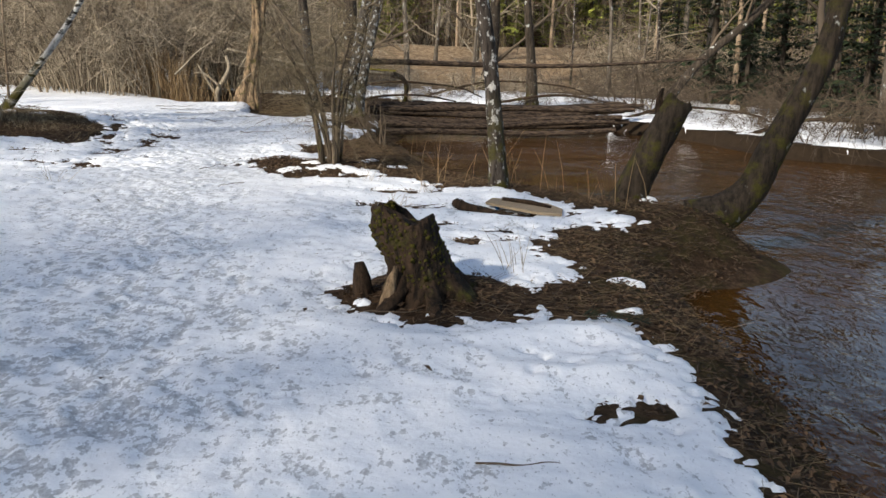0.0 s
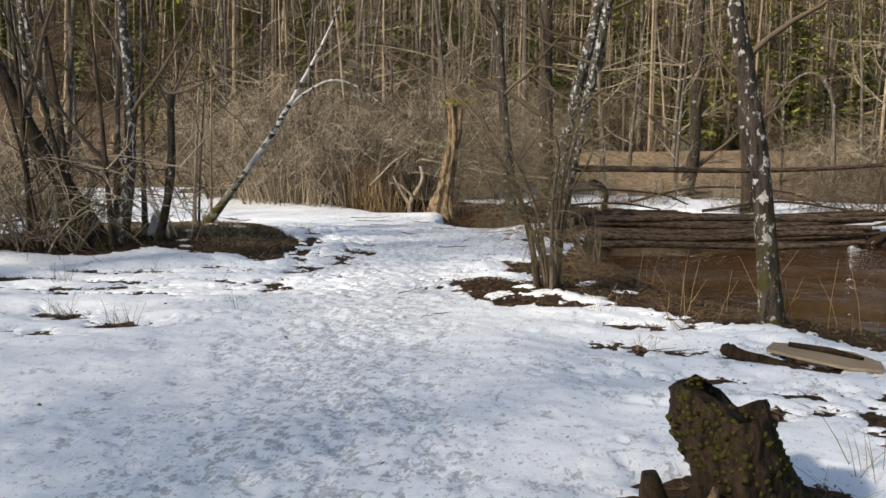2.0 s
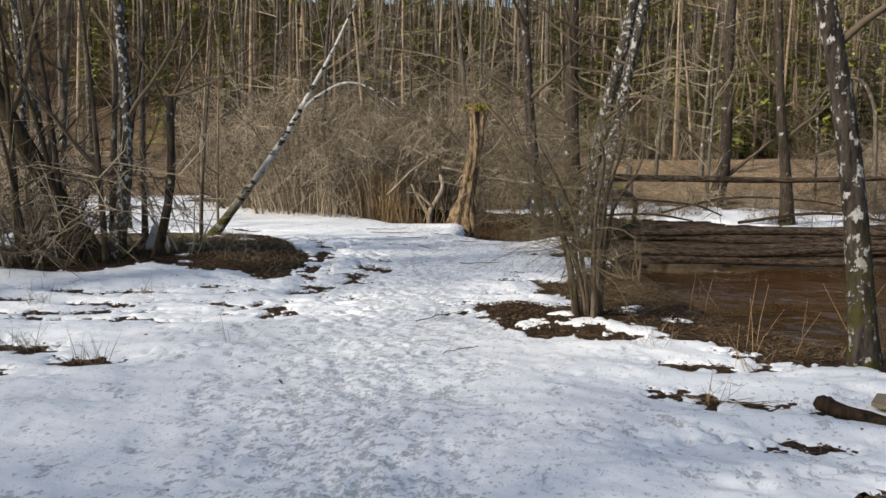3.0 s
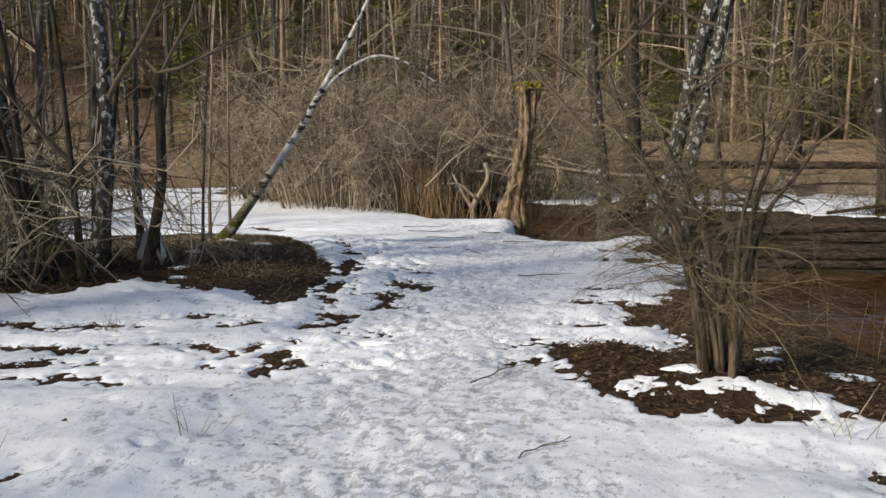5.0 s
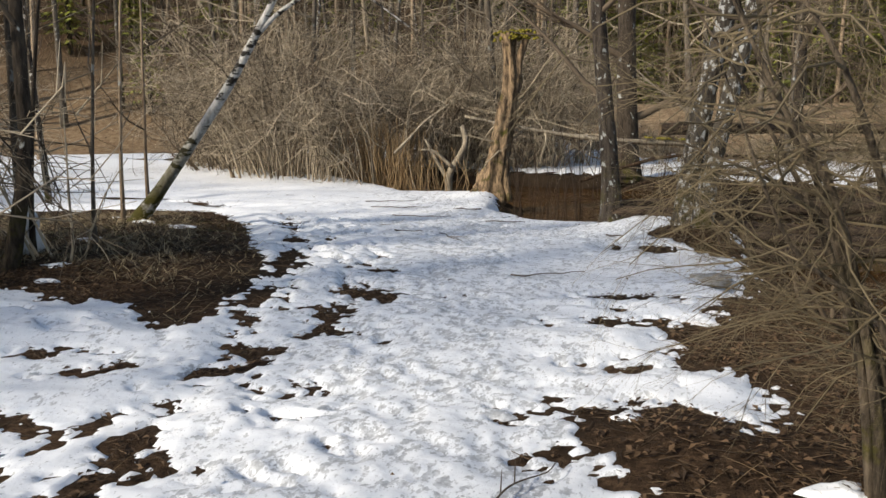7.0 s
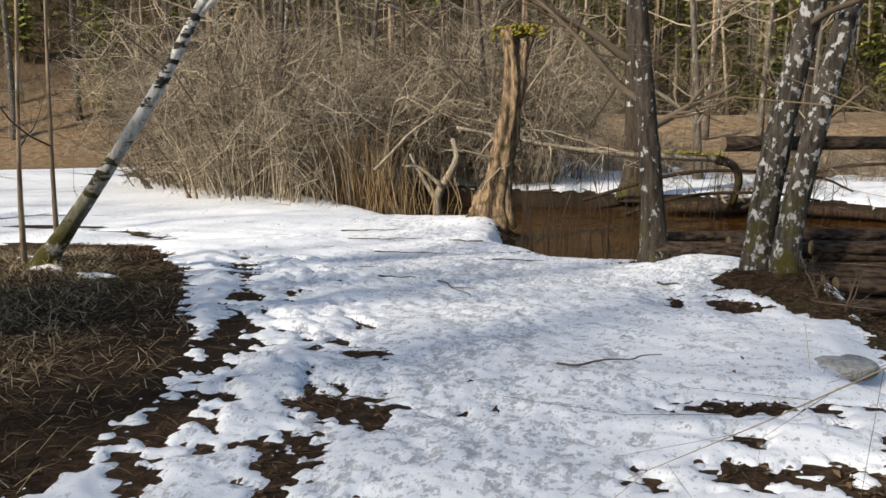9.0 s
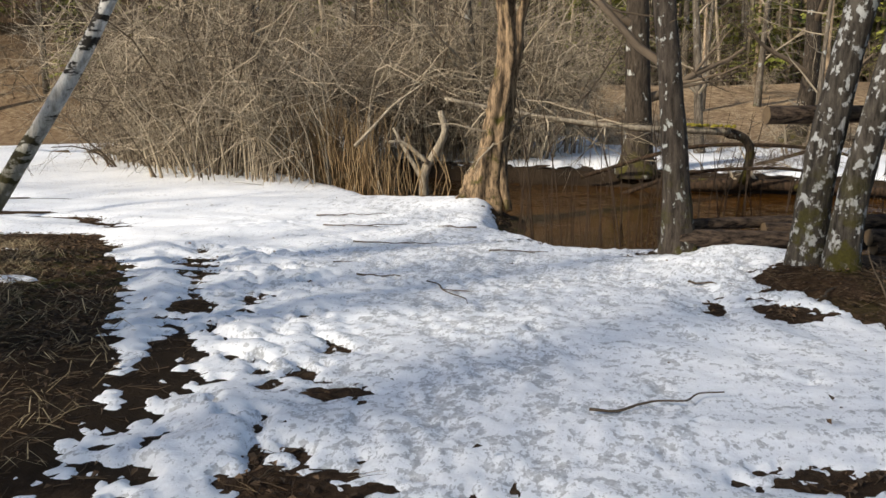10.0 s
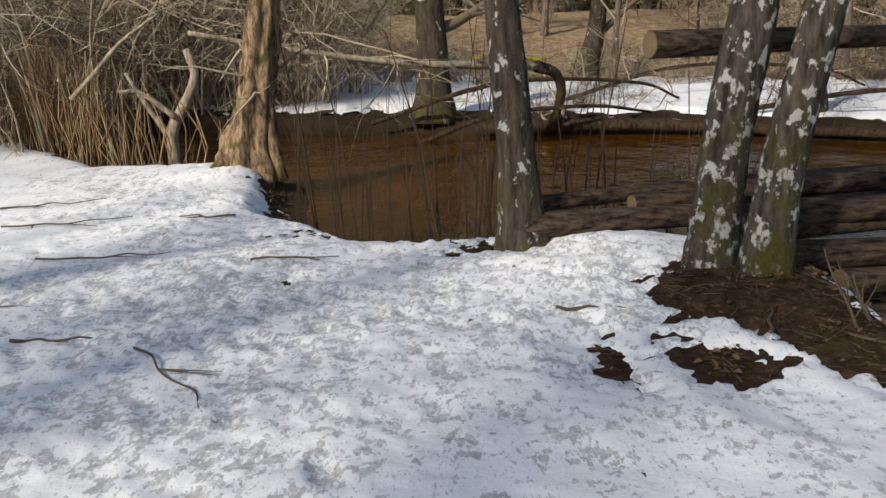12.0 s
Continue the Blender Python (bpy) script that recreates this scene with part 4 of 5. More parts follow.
for k, pts in enumerate(([(-4.4, 28.6, -0.1), (-2.2, 28.0, 0.55), (0.2, 28.6, 0.45), (1.2, 29.2, 0.1)], [(-3.6, 27.6, -0.35), (-2.4, 27.2, 0.1), (-0.9, 27.2, 0.2), (0.3, 27.9, 0.0)],
                         [(1.5, 27.4, 0.0), (3.4, 26.4, 0.35), (5.0, 25.6, 0.2), (6.2, 25.4, 0.0)], [(-0.8, 30.0, 0.05), (1.6, 30.4, 0.6), (4.2, 30.2, 0.5), (5.4, 30.5, 0.1)],
                         [(4.7, 22.4, -0.05), (6.0, 22.2, 0.3), (7.6, 21.6, 0.25), (8.4, 21.3, 0.0)], [(6.6, 18.6, -0.1), (7.9, 18.0, 0.35), (9.4, 16.8, 0.3), (10.4, 16.3, 0.0)])):
    fallen_branch("fallen_branch", "dead bare branch lying on the far bank", pts, 0.045, 910 + k, 8)


# ---- foreground stump ----
def build_stump():
    t = thing("tree_stump", "rotten mossy tree stump with slanting jagged top", "stump", pose(-0.15, 5.2, at(-0.15, 5.2) - 0.08))
    rng = random.Random(3)
    soup, path, radii = trunk_soup([(0.02, 0, 0), (0.0, 0, 0.16), (-0.06, 0.0, 0.34), (-0.15, 0.02, 0.50), (-0.19, 0.03, 0.63)], 0.235, 0.165, rng, 44, 26, 1.22, 0.05, 0.55, 0.22, 0.03)
    for k in range(44):
        for i in range(18, 27):
            j = i * 44 + k
            # broken off on a slant: the right side is lower than the left
            q = soup.v[j]
            lim = 0.62 - 0.95 * max(0.0, q.x + 0.20) + 0.03 * math.sin(k * 1.3)
            if q.z > lim:
                soup.v[j] = Vector((q.x, q.y, lim + 0.12 * (q.z - lim)))
    part("trunk", soup, M_STUMP, t)
    s = Soup()
    s.tube(smooth_path([(-0.36, -0.05, 0.0), (-0.37, -0.05, 0.13), (-0.39, -0.04, 0.24)], 6), [0.075, 0.07, 0.06, 0.06, 0.05, 0.045, 0.03], 9, True, rng, 0.18)
    part("side_shoot", s, M_STUMP, t)
    s = Soup()
    s.tube(smooth_path([(-0.2, -0.28, 0.0), (-0.17, -0.27, 0.14), (-0.14, -0.23, 0.27)], 8), [0.06, 0.055, 0.05, 0.045, 0.04, 0.035, 0.03, 0.02, 0.01], 8, True, rng, 0.2)
    part("bark_slab", s, M_SNAG, t, "reddish bare rotten wood")
    s = Soup()
    s.tube(smooth_path([(0.06, -0.22, 0.12), (0.05, -0.22, 0.25), (0.0, -0.185, 0.38)], 8), [0.01, 0.03, 0.035, 0.035, 0.03, 0.03, 0.025, 0.02, 0.01], 7, True, rng, 0.25)
    part("bark_slab", s, M_SNAG, t, "pale split wood")
    for a in (0.3, 1.2, 4.2, 5.0, 5.7):
        s = Soup()
        d = Vector((math.cos(a), math.sin(a), 0))
        s.tube(smooth_path([d * 0.18 + Vector((0, 0, 0.16)), d * 0.34 + Vector((0, 0, 0.06)), d * 0.55 + Vector((0, 0, -0.03))], 8), [0.08 - 0.007 * i for i in range(9)], 7, True, rng, 0.2)
        part("root", s, M_STUMP, t)
    moss = Soup()
    for k in range(900):
        a, h = rng.uniform(0, 6.28), rng.uniform(0.1, 1.0)
        i = min(26, int(h * 26))
        c = soup.v[i * 44 + int(a / 6.2832 * 44) % 44].copy()
        if noise.noise(c * 4 + Vector((3, 0, 1))) < -0.05 or c.z < 0.15:
            continue
        d = ((c - path[i]).normalized() + Vector((0, 0, 0.5))).normalized()
        moss.tube([c - d * 0.015, c + d * 0.008], [rng.uniform(0.01, 0.024), 0.005], 5, True, rng, 0.3)
    tagged(part("moss", moss, M_MOSSDARK, t, "olive-brown moss tufts"), kind="stuff")


n_ = Nodes("olive_moss", 0.95, 0.1)
M_MOSSDARK = n_.colour(n_.mix(n_.noise(22, 4), (0.022, 0.02, 0.005), (0.095, 0.085, 0.018))).bump(n_.noise(80, 3), 0.8, 0.02).mat
build_stump()

# old board, dark log and bottle cap beside the water
bz = snow_top(0.9, 8.4)
board = thing("wooden_board", "weathered pale broken board lying on the snow", "board", pose(0.85, 8.35, bz + 0.016, 2, 2, -32))
bm = Soup()
outline = [(-0.40, -0.16), (-0.12, -0.20), (0.22, -0.22), (0.44, -0.12), (0.36, 0.08), (0.12, 0.22), (-0.2, 0.17), (-0.44, 0.06)]
for z in (-0.012, 0.014):
    for x, y in outline:
        bm.v.append(Vector((x, y, z)))
bm.f += [tuple(range(7, -1, -1)), tuple(range(8, 16))] + [(k, (k + 1) % 8, 8 + (k + 1) % 8, 8 + k) for k in range(8)]
part("plank", bm, M_BOARD, board, flat=True)
s = Soup()
s.tube([(-0.3, 0.02, 0.03), (0.0, 0.05, 0.035), (0.25, 0.03, 0.03)], [0.02, 0.03, 0.015], 6, True, R, 0.3)
part("bark_strip", s, M_STUMP, board, "dark strip of bark")
dl = thing("rotten_log", "short dark rotten log half sunk in snow", "log", pose(0.42, 8.2, snow_top(0.42, 8.2) + 0.02, 0, 0, -30))
s = Soup()
s.tube(smooth_path([(-0.38, 0, 0.07), (-0.25, 0.01, 0.03), (0.1, 0, 0.0), (0.4, -0.03, -0.02)], 10), [0.03, 0.06, 0.06, 0.055, 0.05, 0.05, 0.045, 0.04, 0.035, 0.03, 0.015], 8, True, R, 0.2)
part("stem", s, M_STUMP, dl)
cap = thing("bottle_cap", "small blue plastic bottle cap", "bottle cap", pose(0.55, 8.42, snow_top(0.55, 8.42) + 0.035, 30, 10, 0))
s = Soup()
s.tube([(0, 0, -0.02), (0, 0, 0.012), (0, 0, 0.02)], [0.026, 0.026, 0.02], 12, True)
part("shell", s, M_CAP, cap)

# white sack among the stems
sack = thing("plastic_sack", "crumpled white plastic sack leaning among the stems", "sack", pose(-8.72, 14.75, at(-8.72, 14.75) - 0.02))
s = Soup()
for i in range(9):
    h = i / 8
    for k in range(18):
        a = 2 * math.pi * k / 18
        r = (0.20 * math.sqrt(max(0.02, 1 - (h * 1.02 - 0.15) ** 2)) + 0.05 * noise.noise(Vector((math.cos(a) * 2, math.sin(a) * 2, h * 3)))) * (1 - 0.35 * h)
        s.v.append(Vector((r * math.cos(a) + 0.05 * h, 0.75 * r * math.sin(a), 0.46 * h)))
for i in range(8):
    for k in range(18):
        a, b = i * 18 + k, i * 18 + (k + 1) % 18
        s.f.append((a, b, b + 18, a + 18))
s.f += [tuple(range(17, -1, -1)), tuple(range(144, 162))]
part("bag", s, M_SACK, sack)

# stone ledge over the bank hole
slab = thing("stone_slab", "flat grey stone slab jutting from the snowy bank", "stone", pose(-1.98, 15.7, snow_top(-1.98, 15.7) + 0.025, 2, 3, 8))
s = Soup()
for z, g in ((-0.07, 0.86), (-0.04, 1.0), (0.005, 1.0), (0.02, 0.9)):
    for k in range(16):
        a = 2 * math.pi * k / 16
        s.v.append(Vector((0.22 * g * math.copysign(abs(math.cos(a)) ** 0.7, math.cos(a)), 0.17 * g * math.sin(a) * (1 + 0.1 * math.sin(3 * a)), z)))
for i in range(3):
    for k in range(16):
        a, b = i * 16 + k, i * 16 + (k + 1) % 16
        s.f.append((a, b, b + 16, a + 16))
s.f += [tuple(range(15, -1, -1)), tuple(range(48, 64))]
part("stone", s, M_ROCK, slab)


# ---- the shrub at the right of the path and other bushes ----
def build_shrub(name, label, x, y, stems, height, lean, seed, mat=M_TWIG, spread=0.5, kids=5, level=3, r=0.022, foot=0.16):
    rng = random.Random(seed)
    t = thing(name, label, "shrub", pose(x, y, at(x, y) - 0.06))
    for k in range(stems):
        s = Soup()
        a = rng.uniform(0, 6.28)
        p = Vector((math.cos(a), math.sin(a), 0)) * rng.uniform(0.02, foot)
        d = Vector((math.cos(a) * spread + lean[0], math.sin(a) * spread + lean[1], 1.0))
        grow(s, rng, p, d, height * rng.uniform(0.6, 1.1), r * rng.uniform(0.7, 1.3), level, kids, 0.03, 0.17, 5, 0.3)
        part("stem", s, mat, t)
    return t


def bundled_shrub(x, y, seed):
    """A shrub of close upright stems that spreads into arching twigs."""
    rng = random.Random(seed)
    t = thing("riverside_shrub", "bare many-stemmed shrub with arching twigs on the bank", "shrub", pose(x, y, at(x, y) - 0.08))
    for k in range(12):
        s = Soup()
        a = rng.uniform(0, 6.28)
        foot = Vector((math.cos(a), math.sin(a), 0)) * rng.uniform(0.03, 0.19)
        h = rng.uniform(0.75, 1.25)
        out = Vector((math.cos(a) * 0.32 - 0.04, math.sin(a) * 0.28, 0))
        pts = smooth_path([foot, foot + out * 0.2 + Vector((0, 0, h * 0.45)), foot + out * 0.7 + Vector((0, 0, h)), foot + out * 1.5 + rand_dir(rng) * 0.12 + Vector((0, 0, h * 1.4)), foot + out * 2.5 + rand_dir(rng) * 0.2 + Vector((0, 0, h * 1.8))], 20)
        r = rng.uniform(0.017, 0.032)
        s.tube(pts, [r * (1 - 0.86 * i / 20) for i in range(21)], 7, False, rng, 0.1)
        stem = part("stem", s, M_SHRUB, t)
        for j in range(15):
            b = Soup()
            i = rng.randint(6, 20)
            d = Vector((rng.gauss(-0.2, 0.8), rng.gauss(0, 0.8), rng.uniform(-0.3, 0.6)))
            grow(b, rng, pts[i], d, rng.uniform(0.3, 0.9), min(0.0065, r * 0.26), 2, 7, -0.05, 0.34, 4, 0.3, (0.4, 1.2))
            part("twig", b, M_SHRUB_TWIG, stem)
    return t


M_SHRUB = bark("shrub_bark", (0.03, 0.023, 0.016), (0.15, 0.115, 0.08), moss=0.2, moss_top=0.6)
M_SHRUB_TWIG = twig_material("shrub_twigs", (0.05, 0.038, 0.022), (0.21, 0.165, 0.10))
bundled_shrub(-1.48, 10.95, 21)
build_shrub("riverside_shrub", "low bare bush leaning over the snow beside the bank", -1.2, 14.4, 6, 0.75, (-0.45, 0.1), 23, M_TWIG_DARK, 0.6, 5, 3, 0.02)
build_shrub("riverside_shrub", "bare bush at the foot of the twin alder", -1.6, 17.5, 4, 0.5, (-0.2, -0.2), 25, M_TWIG_DARK, 0.7, 4, 3, 0.014)
build_shrub("thicket_shrub", "bare bush among the alder stems", -9.4, 13.0, 9, 2.0, (0.1, -0.1), 27, M_TWIG_DARK, 0.6, 5, 3, 0.018, 0.4)
build_shrub("thicket_shrub", "bare bush among the alder stems", -8.1, 14.5, 6, 1.8, (0.15, 0), 29, M_TWIG, 0.5, 5, 3, 0.015, 0.4)
build_shrub("thicket_shrub", "bare bush among the alder stems", -10.6, 13.6, 9, 2.2, (-0.1, 0), 31, M_TWIG, 0.6, 5, 3, 0.018, 0.5)


# ---- forest kinds ----
def build_bush(seed, height, stems, mat):
    rng = random.Random(seed)
    t = thing("bare_bush", "tall bare alder and willow brush with countless thin twigs", "bush", None, "bare brush")
    for j in range(stems * 2):
        s = Soup()
        a = rng.uniform(0, 6.28)
        p = Vector((math.cos(a), math.sin(a), 0)) * rng.uniform(0.05, 0.9)
        p.z = -0.25
        d = Vector((math.cos(a) * 0.5 + rng.gauss(0, 0.3), math.sin(a) * 0.5 + rng.gauss(0, 0.3), 1))
        grow(s, rng, p, d, height * rng.uniform(0.4, 1.1), 0.03 * rng.uniform(0.5, 1.6), 2, 6, 0.0, 0.34, 3, 0.25, (0.6, 1.55))
        part("stem", s, mat if j % 3 else M_TWIG_DARK, t)
    return t


def build_thicket(seed, height, stems, mat):
    """Dense brush: thin stems that rise, arch over and droop, full of fine twigs."""
    rng = random.Random(seed)
    t = thing("willow_bush", "dense bare willow brush with arching drooping fine twigs", "bush", None, "willow brush")
    for j in range(stems):
        s = Soup()
        a, q = rng.uniform(0, 6.28), rng.uniform(0.0, 0.8)
        foot = Vector((math.cos(a) * q, math.sin(a) * q, -0.2))
        a += rng.gauss(0, 0.6)
        reach, h = rng.uniform(0.5, 2.0), height * rng.uniform(0.45, 1.1)
        side = Vector((math.cos(a), math.sin(a), 0))
        p = smooth_path([foot, foot + side * reach * 0.2 + Vector((0, 0, h * 0.55)), foot + side * reach * 0.65 + rand_dir(rng) * 0.2 + Vector((0, 0, h)),
                         foot + side * reach * 1.25 + Vector((0, 0, h * rng.uniform(0.7, 1.05)))], 8)
        r = rng.uniform(0.010, 0.026)
        s.tube(p, [r * (1 - 0.8 * i / 8) for i in range(9)], 4, False)
        for k in range(11):
            i = rng.randint(2, 7)
            b = p[i].lerp(p[i + 1], rng.random())
            d = (side * rng.uniform(-0.3, 0.9) + rand_dir(rng) * 0.9 + Vector((0, 0, 0.15))).normalized() * rng.uniform(0.5, 1.3)
            mid, end = b + d * 0.5 + rand_dir(rng) * 0.1, b + d + Vector((0, 0, -0.16)) + rand_dir(rng) * 0.1
            s.tube([b, mid, end], [0.008, 0.006, 0.003], 3, False)
            for m in range(4):
                c = b.lerp(mid, rng.random()) if m < 2 else mid.lerp(end, rng.random())
                e = (d * 0.5 + rand_dir(rng) * 0.7 + Vector((0, 0, -0.1))) * rng.uniform(0.25, 0.7)
                s.tube([c, c + e], [0.005, 0.0025], 3, False)
        part("stem", s, M_TWIG_DARK if j % 4 == 0 else mat, t)
    return t


def build_pine(seed, height, r, mat):
    rng = random.Random(seed)
    t = thing("pine_tree", "tall slim pine with bare pale trunk", "tree", None, "pine wood")
    lx, ly = rng.uniform(-0.5, 0.5), rng.uniform(-0.5, 0.5)
    soup, path, radii = trunk_soup([(0, 0, -0.3), (lx * 0.2, ly * 0.2, height * 0.3), (lx * 0.8, ly * 0.7, height * 0.7), (lx, ly, height)], r, r * 0.3, rng, 8, 12, 1.3)
    part("trunk", soup, mat, t)
    s = Soup()
    for k in range(10):
        i = rng.randint(1, 8)
        q = path[i].lerp(path[i + 1], rng.random())
        grow(s, rng, q, rand_dir(rng, -0.2, 0.3), rng.uniform(0.5, 1.8), 0.016, 1, 3, -0.02, 0.25, 3)
    tagged(part("dead_twig_growth", s, M_TWIG, t), kind="stuff")
    c = Soup()
    for k in range(26):
        q = path[8].lerp(path[12], rng.random() ** 0.8)
        d = rand_dir(rng, -0.1, 0.5)
        tip = q + d * rng.uniform(0.8, 2.0)
        for j in range(12):
            b = q.lerp(tip, rng.uniform(0.3, 1.0)) + rand_dir(rng) * 0.3
            c.spray(b, b + (d + rand_dir(rng) * 0.7).normalized() * rng.uniform(0.25, 0.5), 0.07)
    part("crown", c, M_NEEDLE, t)
    return t


def build_spruce(seed, height, mat, width=0.24, gaps=0.0):
    rng = random.Random(seed)
    t = thing("spruce_tree", "young spruce with drooping green boughs", "tree", None, "spruces in the wood")
    soup, path, _ = trunk_soup([(0, 0, -0.3), (0.03, 0, height * 0.5), (0.05, 0.03, height)], 0.02 * height, 0.01, rng, 7, 10, 1.2)
    part("trunk", soup, M_ALDER_DARK, t)
    c = Soup()
    h = 0.10 * height
    while h < height * 0.97:
        reach = width * height * (1 - h / height) ** 0.85 + 0.1
        for k in range(7):
            if rng.random() < gaps:
                continue
            a = rng.uniform(0, 6.28)
            ln = reach * rng.uniform(0.6, 1.15)
            q = Vector((0.03, 0.01, h + rng.uniform(-0.1, 0.1)))
            d = Vector((math.cos(a), math.sin(a), 0.15))
            for j in range(9):
                u = (j + rng.random()) / 9
                b = q + d * ln * u + Vector((0, 0, -0.28 * ln * u * u))
                for side in (-1, 1):
                    tip = b + Vector((math.cos(a + side * rng.uniform(0.5, 1.1)), math.sin(a + side * rng.uniform(0.5, 1.1)), rng.uniform(-0.5, 0.05))) * (0.12 + 0.3 * ln * (1 - 0.6 * u)) * rng.uniform(0.7, 1.2)
                    c.spray(b, tip, 0.035 + 0.02 * ln)
        h += 0.045 * height * rng.uniform(0.7, 1.2)
    part("crown", c, mat, t)
    return t


def put(proto, x, y, turn, size, lift=0.0):
    return copy_thing(proto, pose(x, y, at(x, y) + lift, 0, 0, turn)) if size == 1 else scaled_copy(proto, x, y, turn, size, lift)


def scaled_copy(proto, x, y, turn, size, lift):
    ob = copy_thing(proto, Matrix.Identity(4))
    ob.matrix_basis = pose(x, y, at(x, y) + lift, 0, 0, turn) @ Matrix.Scale(size, 4)
    return ob


def settle(proto, x, y, turn=0.0, size=1.0):
    """Move the first of its kind to its place."""
    proto.matrix_basis = pose(x, y, at(x, y), 0, 0, turn) @ Matrix.Scale(size, 4)


def plant(protos, spots, rng, lo, hi):
    for k, (x, y) in enumerate(spots):
        size = rng.uniform(lo, hi)
        if k < len(protos):
            settle(protos[k], x, y, rng.uniform(0, 360), size)
        else:
            scaled_copy(protos[k % len(protos)], x, y, rng.uniform(0, 360), size, 0.0)


def scatter(rng, n, xlo, xhi, ylo, yhi, ok, gap):
    out, tries = [], 0
    while len(out) < n and tries < n * 60:
        tries += 1
        x, y = rng.uniform(xlo, xhi), rng.uniform(ylo, yhi)
        if ok(x, y) and all((x - a) ** 2 + (y - b) ** 2 > gap * gap for a, b in out):
            out.append((x, y))
    return out


def shore(x, y):
    return float(river_distance(np.array([[x]], float), np.array([[y]], float))[0, 0])


def slope_s(x, y):
    return -0.35 * x + 0.94 * y


F = random.Random(77)
bushes = [build_bush(100 + k, h, n, m) for k, (h, n, m) in enumerate(((4.2, 9, M_TWIG), (3.4, 9, M_TWIG), (5.0, 8, M_TWIG), (2.6, 9, M_TWIG_DARK)))]
spots = scatter(F, 9, -17, -6.5, 26.5, 36, lambda x, y: shore(x, y) > 0.2 and not (x < -9 - (y - 24) * 1.15), 1.2)
spots += scatter(F, 8, -16, -5, 31, 40, lambda x, y: shore(x, y) > 0.2, 1.5)
spots += scatter(F, 20, -34, 22, 38, 60, lambda x, y: slope_s(x, y) > 51 and not (-6 < x < 9 and slope_s(x, y) < 54), 1.5)
spots += scatter(F, 6, -26, -14, 14, 26, lambda x, y: True, 1.6)
plant(bushes, spots, F, 0.75, 1.25)
thickets = [build_thicket(150 + k, h, n, m) for k, (h, n, m) in enumerate(((3.4, 24, M_FINE_TWIG), (2.6, 22, M_FINE_TWIG), (4.2, 24, M_FINE_TWIG), (1.5, 14, M_FINE_TWIG), (1.4, 12, M_TWIG_DARK)))]
spots = scatter(F, 26, -17, -6.2, 24.8, 34, lambda x, y: shore(x, y) > 0.1 and not (x < -9.5 - (y - 24) * 1.0) and y > 25.6 + 0.25 * (x + 8), 0.9)
spots += scatter(F, 10, -15, -4.5, 31, 38, lambda x, y: shore(x, y) > 0.2, 1.2)
plant(thickets[:3], spots, F, 0.7, 1.15)
settle(thickets[4], 9.2, 15.6, 10, 0.8)
settle(thickets[3], -9.9, 13.2, 40, 1.1)
for x, y, size in ((-10.9, 13.6, 1.3), (-11.9, 13.2, 1.3), (-12.8, 14.6, 1.5)):
    scaled_copy(thickets[3], x, y, 140 * size, size, 0.0)
for x, y, size in ((-15.5, 19.0, 0.8), (-17.0, 21.5, 0.9)):
    scaled_copy(thickets[1], x, y, 90 * size, size, 0.0)
for x, y in scatter(F, 9, -4.5, 14, 31.5, 37, lambda x, y: shore(x, y) > 2.0, 1.3):
    scaled_copy(thickets[3], x, y, F.uniform(0, 360), F.uniform(0.4, 0.8), 0.0)

pines = [build_pine(200 + k, h, r, m) for k, (h, r, m) in enumerate(((17, 0.13, M_PINE), (15, 0.10, M_PINE), (18, 0.16, M_GREY_TRUNK), (14, 0.09, M_PINE), (16, 0.12, M_GREY_TRUNK)))]
spots = scatter(F, 150, -55, 45, 36, 92, lambda x, y: slope_s(x, y) > 49 and not (-6 < x < 11 and slope_s(x, y) < 54), 1.7)
# pines behind the walker, out of view, added to shade the foreground
spots += scatter(F, 38, -26, 14, -30, -7, lambda x, y: True, 2.6)
spots += scatter(F, 60, -70, 60, 60, 120, lambda x, y: slope_s(x, y) > 70, 2.0)
spots += scatter(F, 6, -40, -14, 16, 40, lambda x, y: slope_s(x, y) < 46 and x < -16 - 0.35 * (y - 16), 2.4)
spots += scatter(F, 26, 9, 34, 12, 44, lambda x, y: shore(x, y) > 2, 2.0)
plant(pines, spots, F, 0.8, 1.25)

spruces = [build_spruce(300 + k, h, m, w, g) for k, (h, m, w, g) in enumerate(((5.5, M_NEEDLE, 0.22, 0.25), (4.0, M_NEEDLE, 0.26, 0.2), (7.5, M_NEEDLE, 0.2, 0.3)))]
spots = scatter(F, 58, -45, 40, 44, 90, lambda x, y: slope_s(x, y) > 53, 2.0)
spots += scatter(F, 26, -10, 26, 50, 76, lambda x, y: slope_s(x, y) > 53, 2.0)
spots += scatter(F, 10, -60, 55, 70, 110, lambda x, y: slope_s(x, y) > 72, 2.5)
plant(spruces, spots, F, 0.8, 1.5)
dark_spruce = build_spruce(310, 8.0, M_NEEDLE_DARK, 0.24, 0.15)
settle(dark_spruce, 9.3, 30.0, 20, 1.0)
for x, y, size in ((11.5, 33.0, 0.9), (13.5, 30, 1.1)):
    scaled_copy(dark_spruce, x, y, 70 * size, size, 0.0)
# more dark spruces; their dark green also stands in for the right bank's shade
for x, y, size in ((9.4, 19.0, 0.55), (9.0, 25.5, 0.6), (11.0, 28.0, 0.7), (11.0, 17.0, 0.6), (10.3, 22.5, 0.7), (13.0, 20.0, 0.8), (12.5, 25.0, 0.8), (15.5, 16.0, 0.8), (17.0, 23.0, 0.9), (14.8, 13.6, 0.6)):
    scaled_copy(dark_spruce, x, y, 97 * size, size, 0.0)
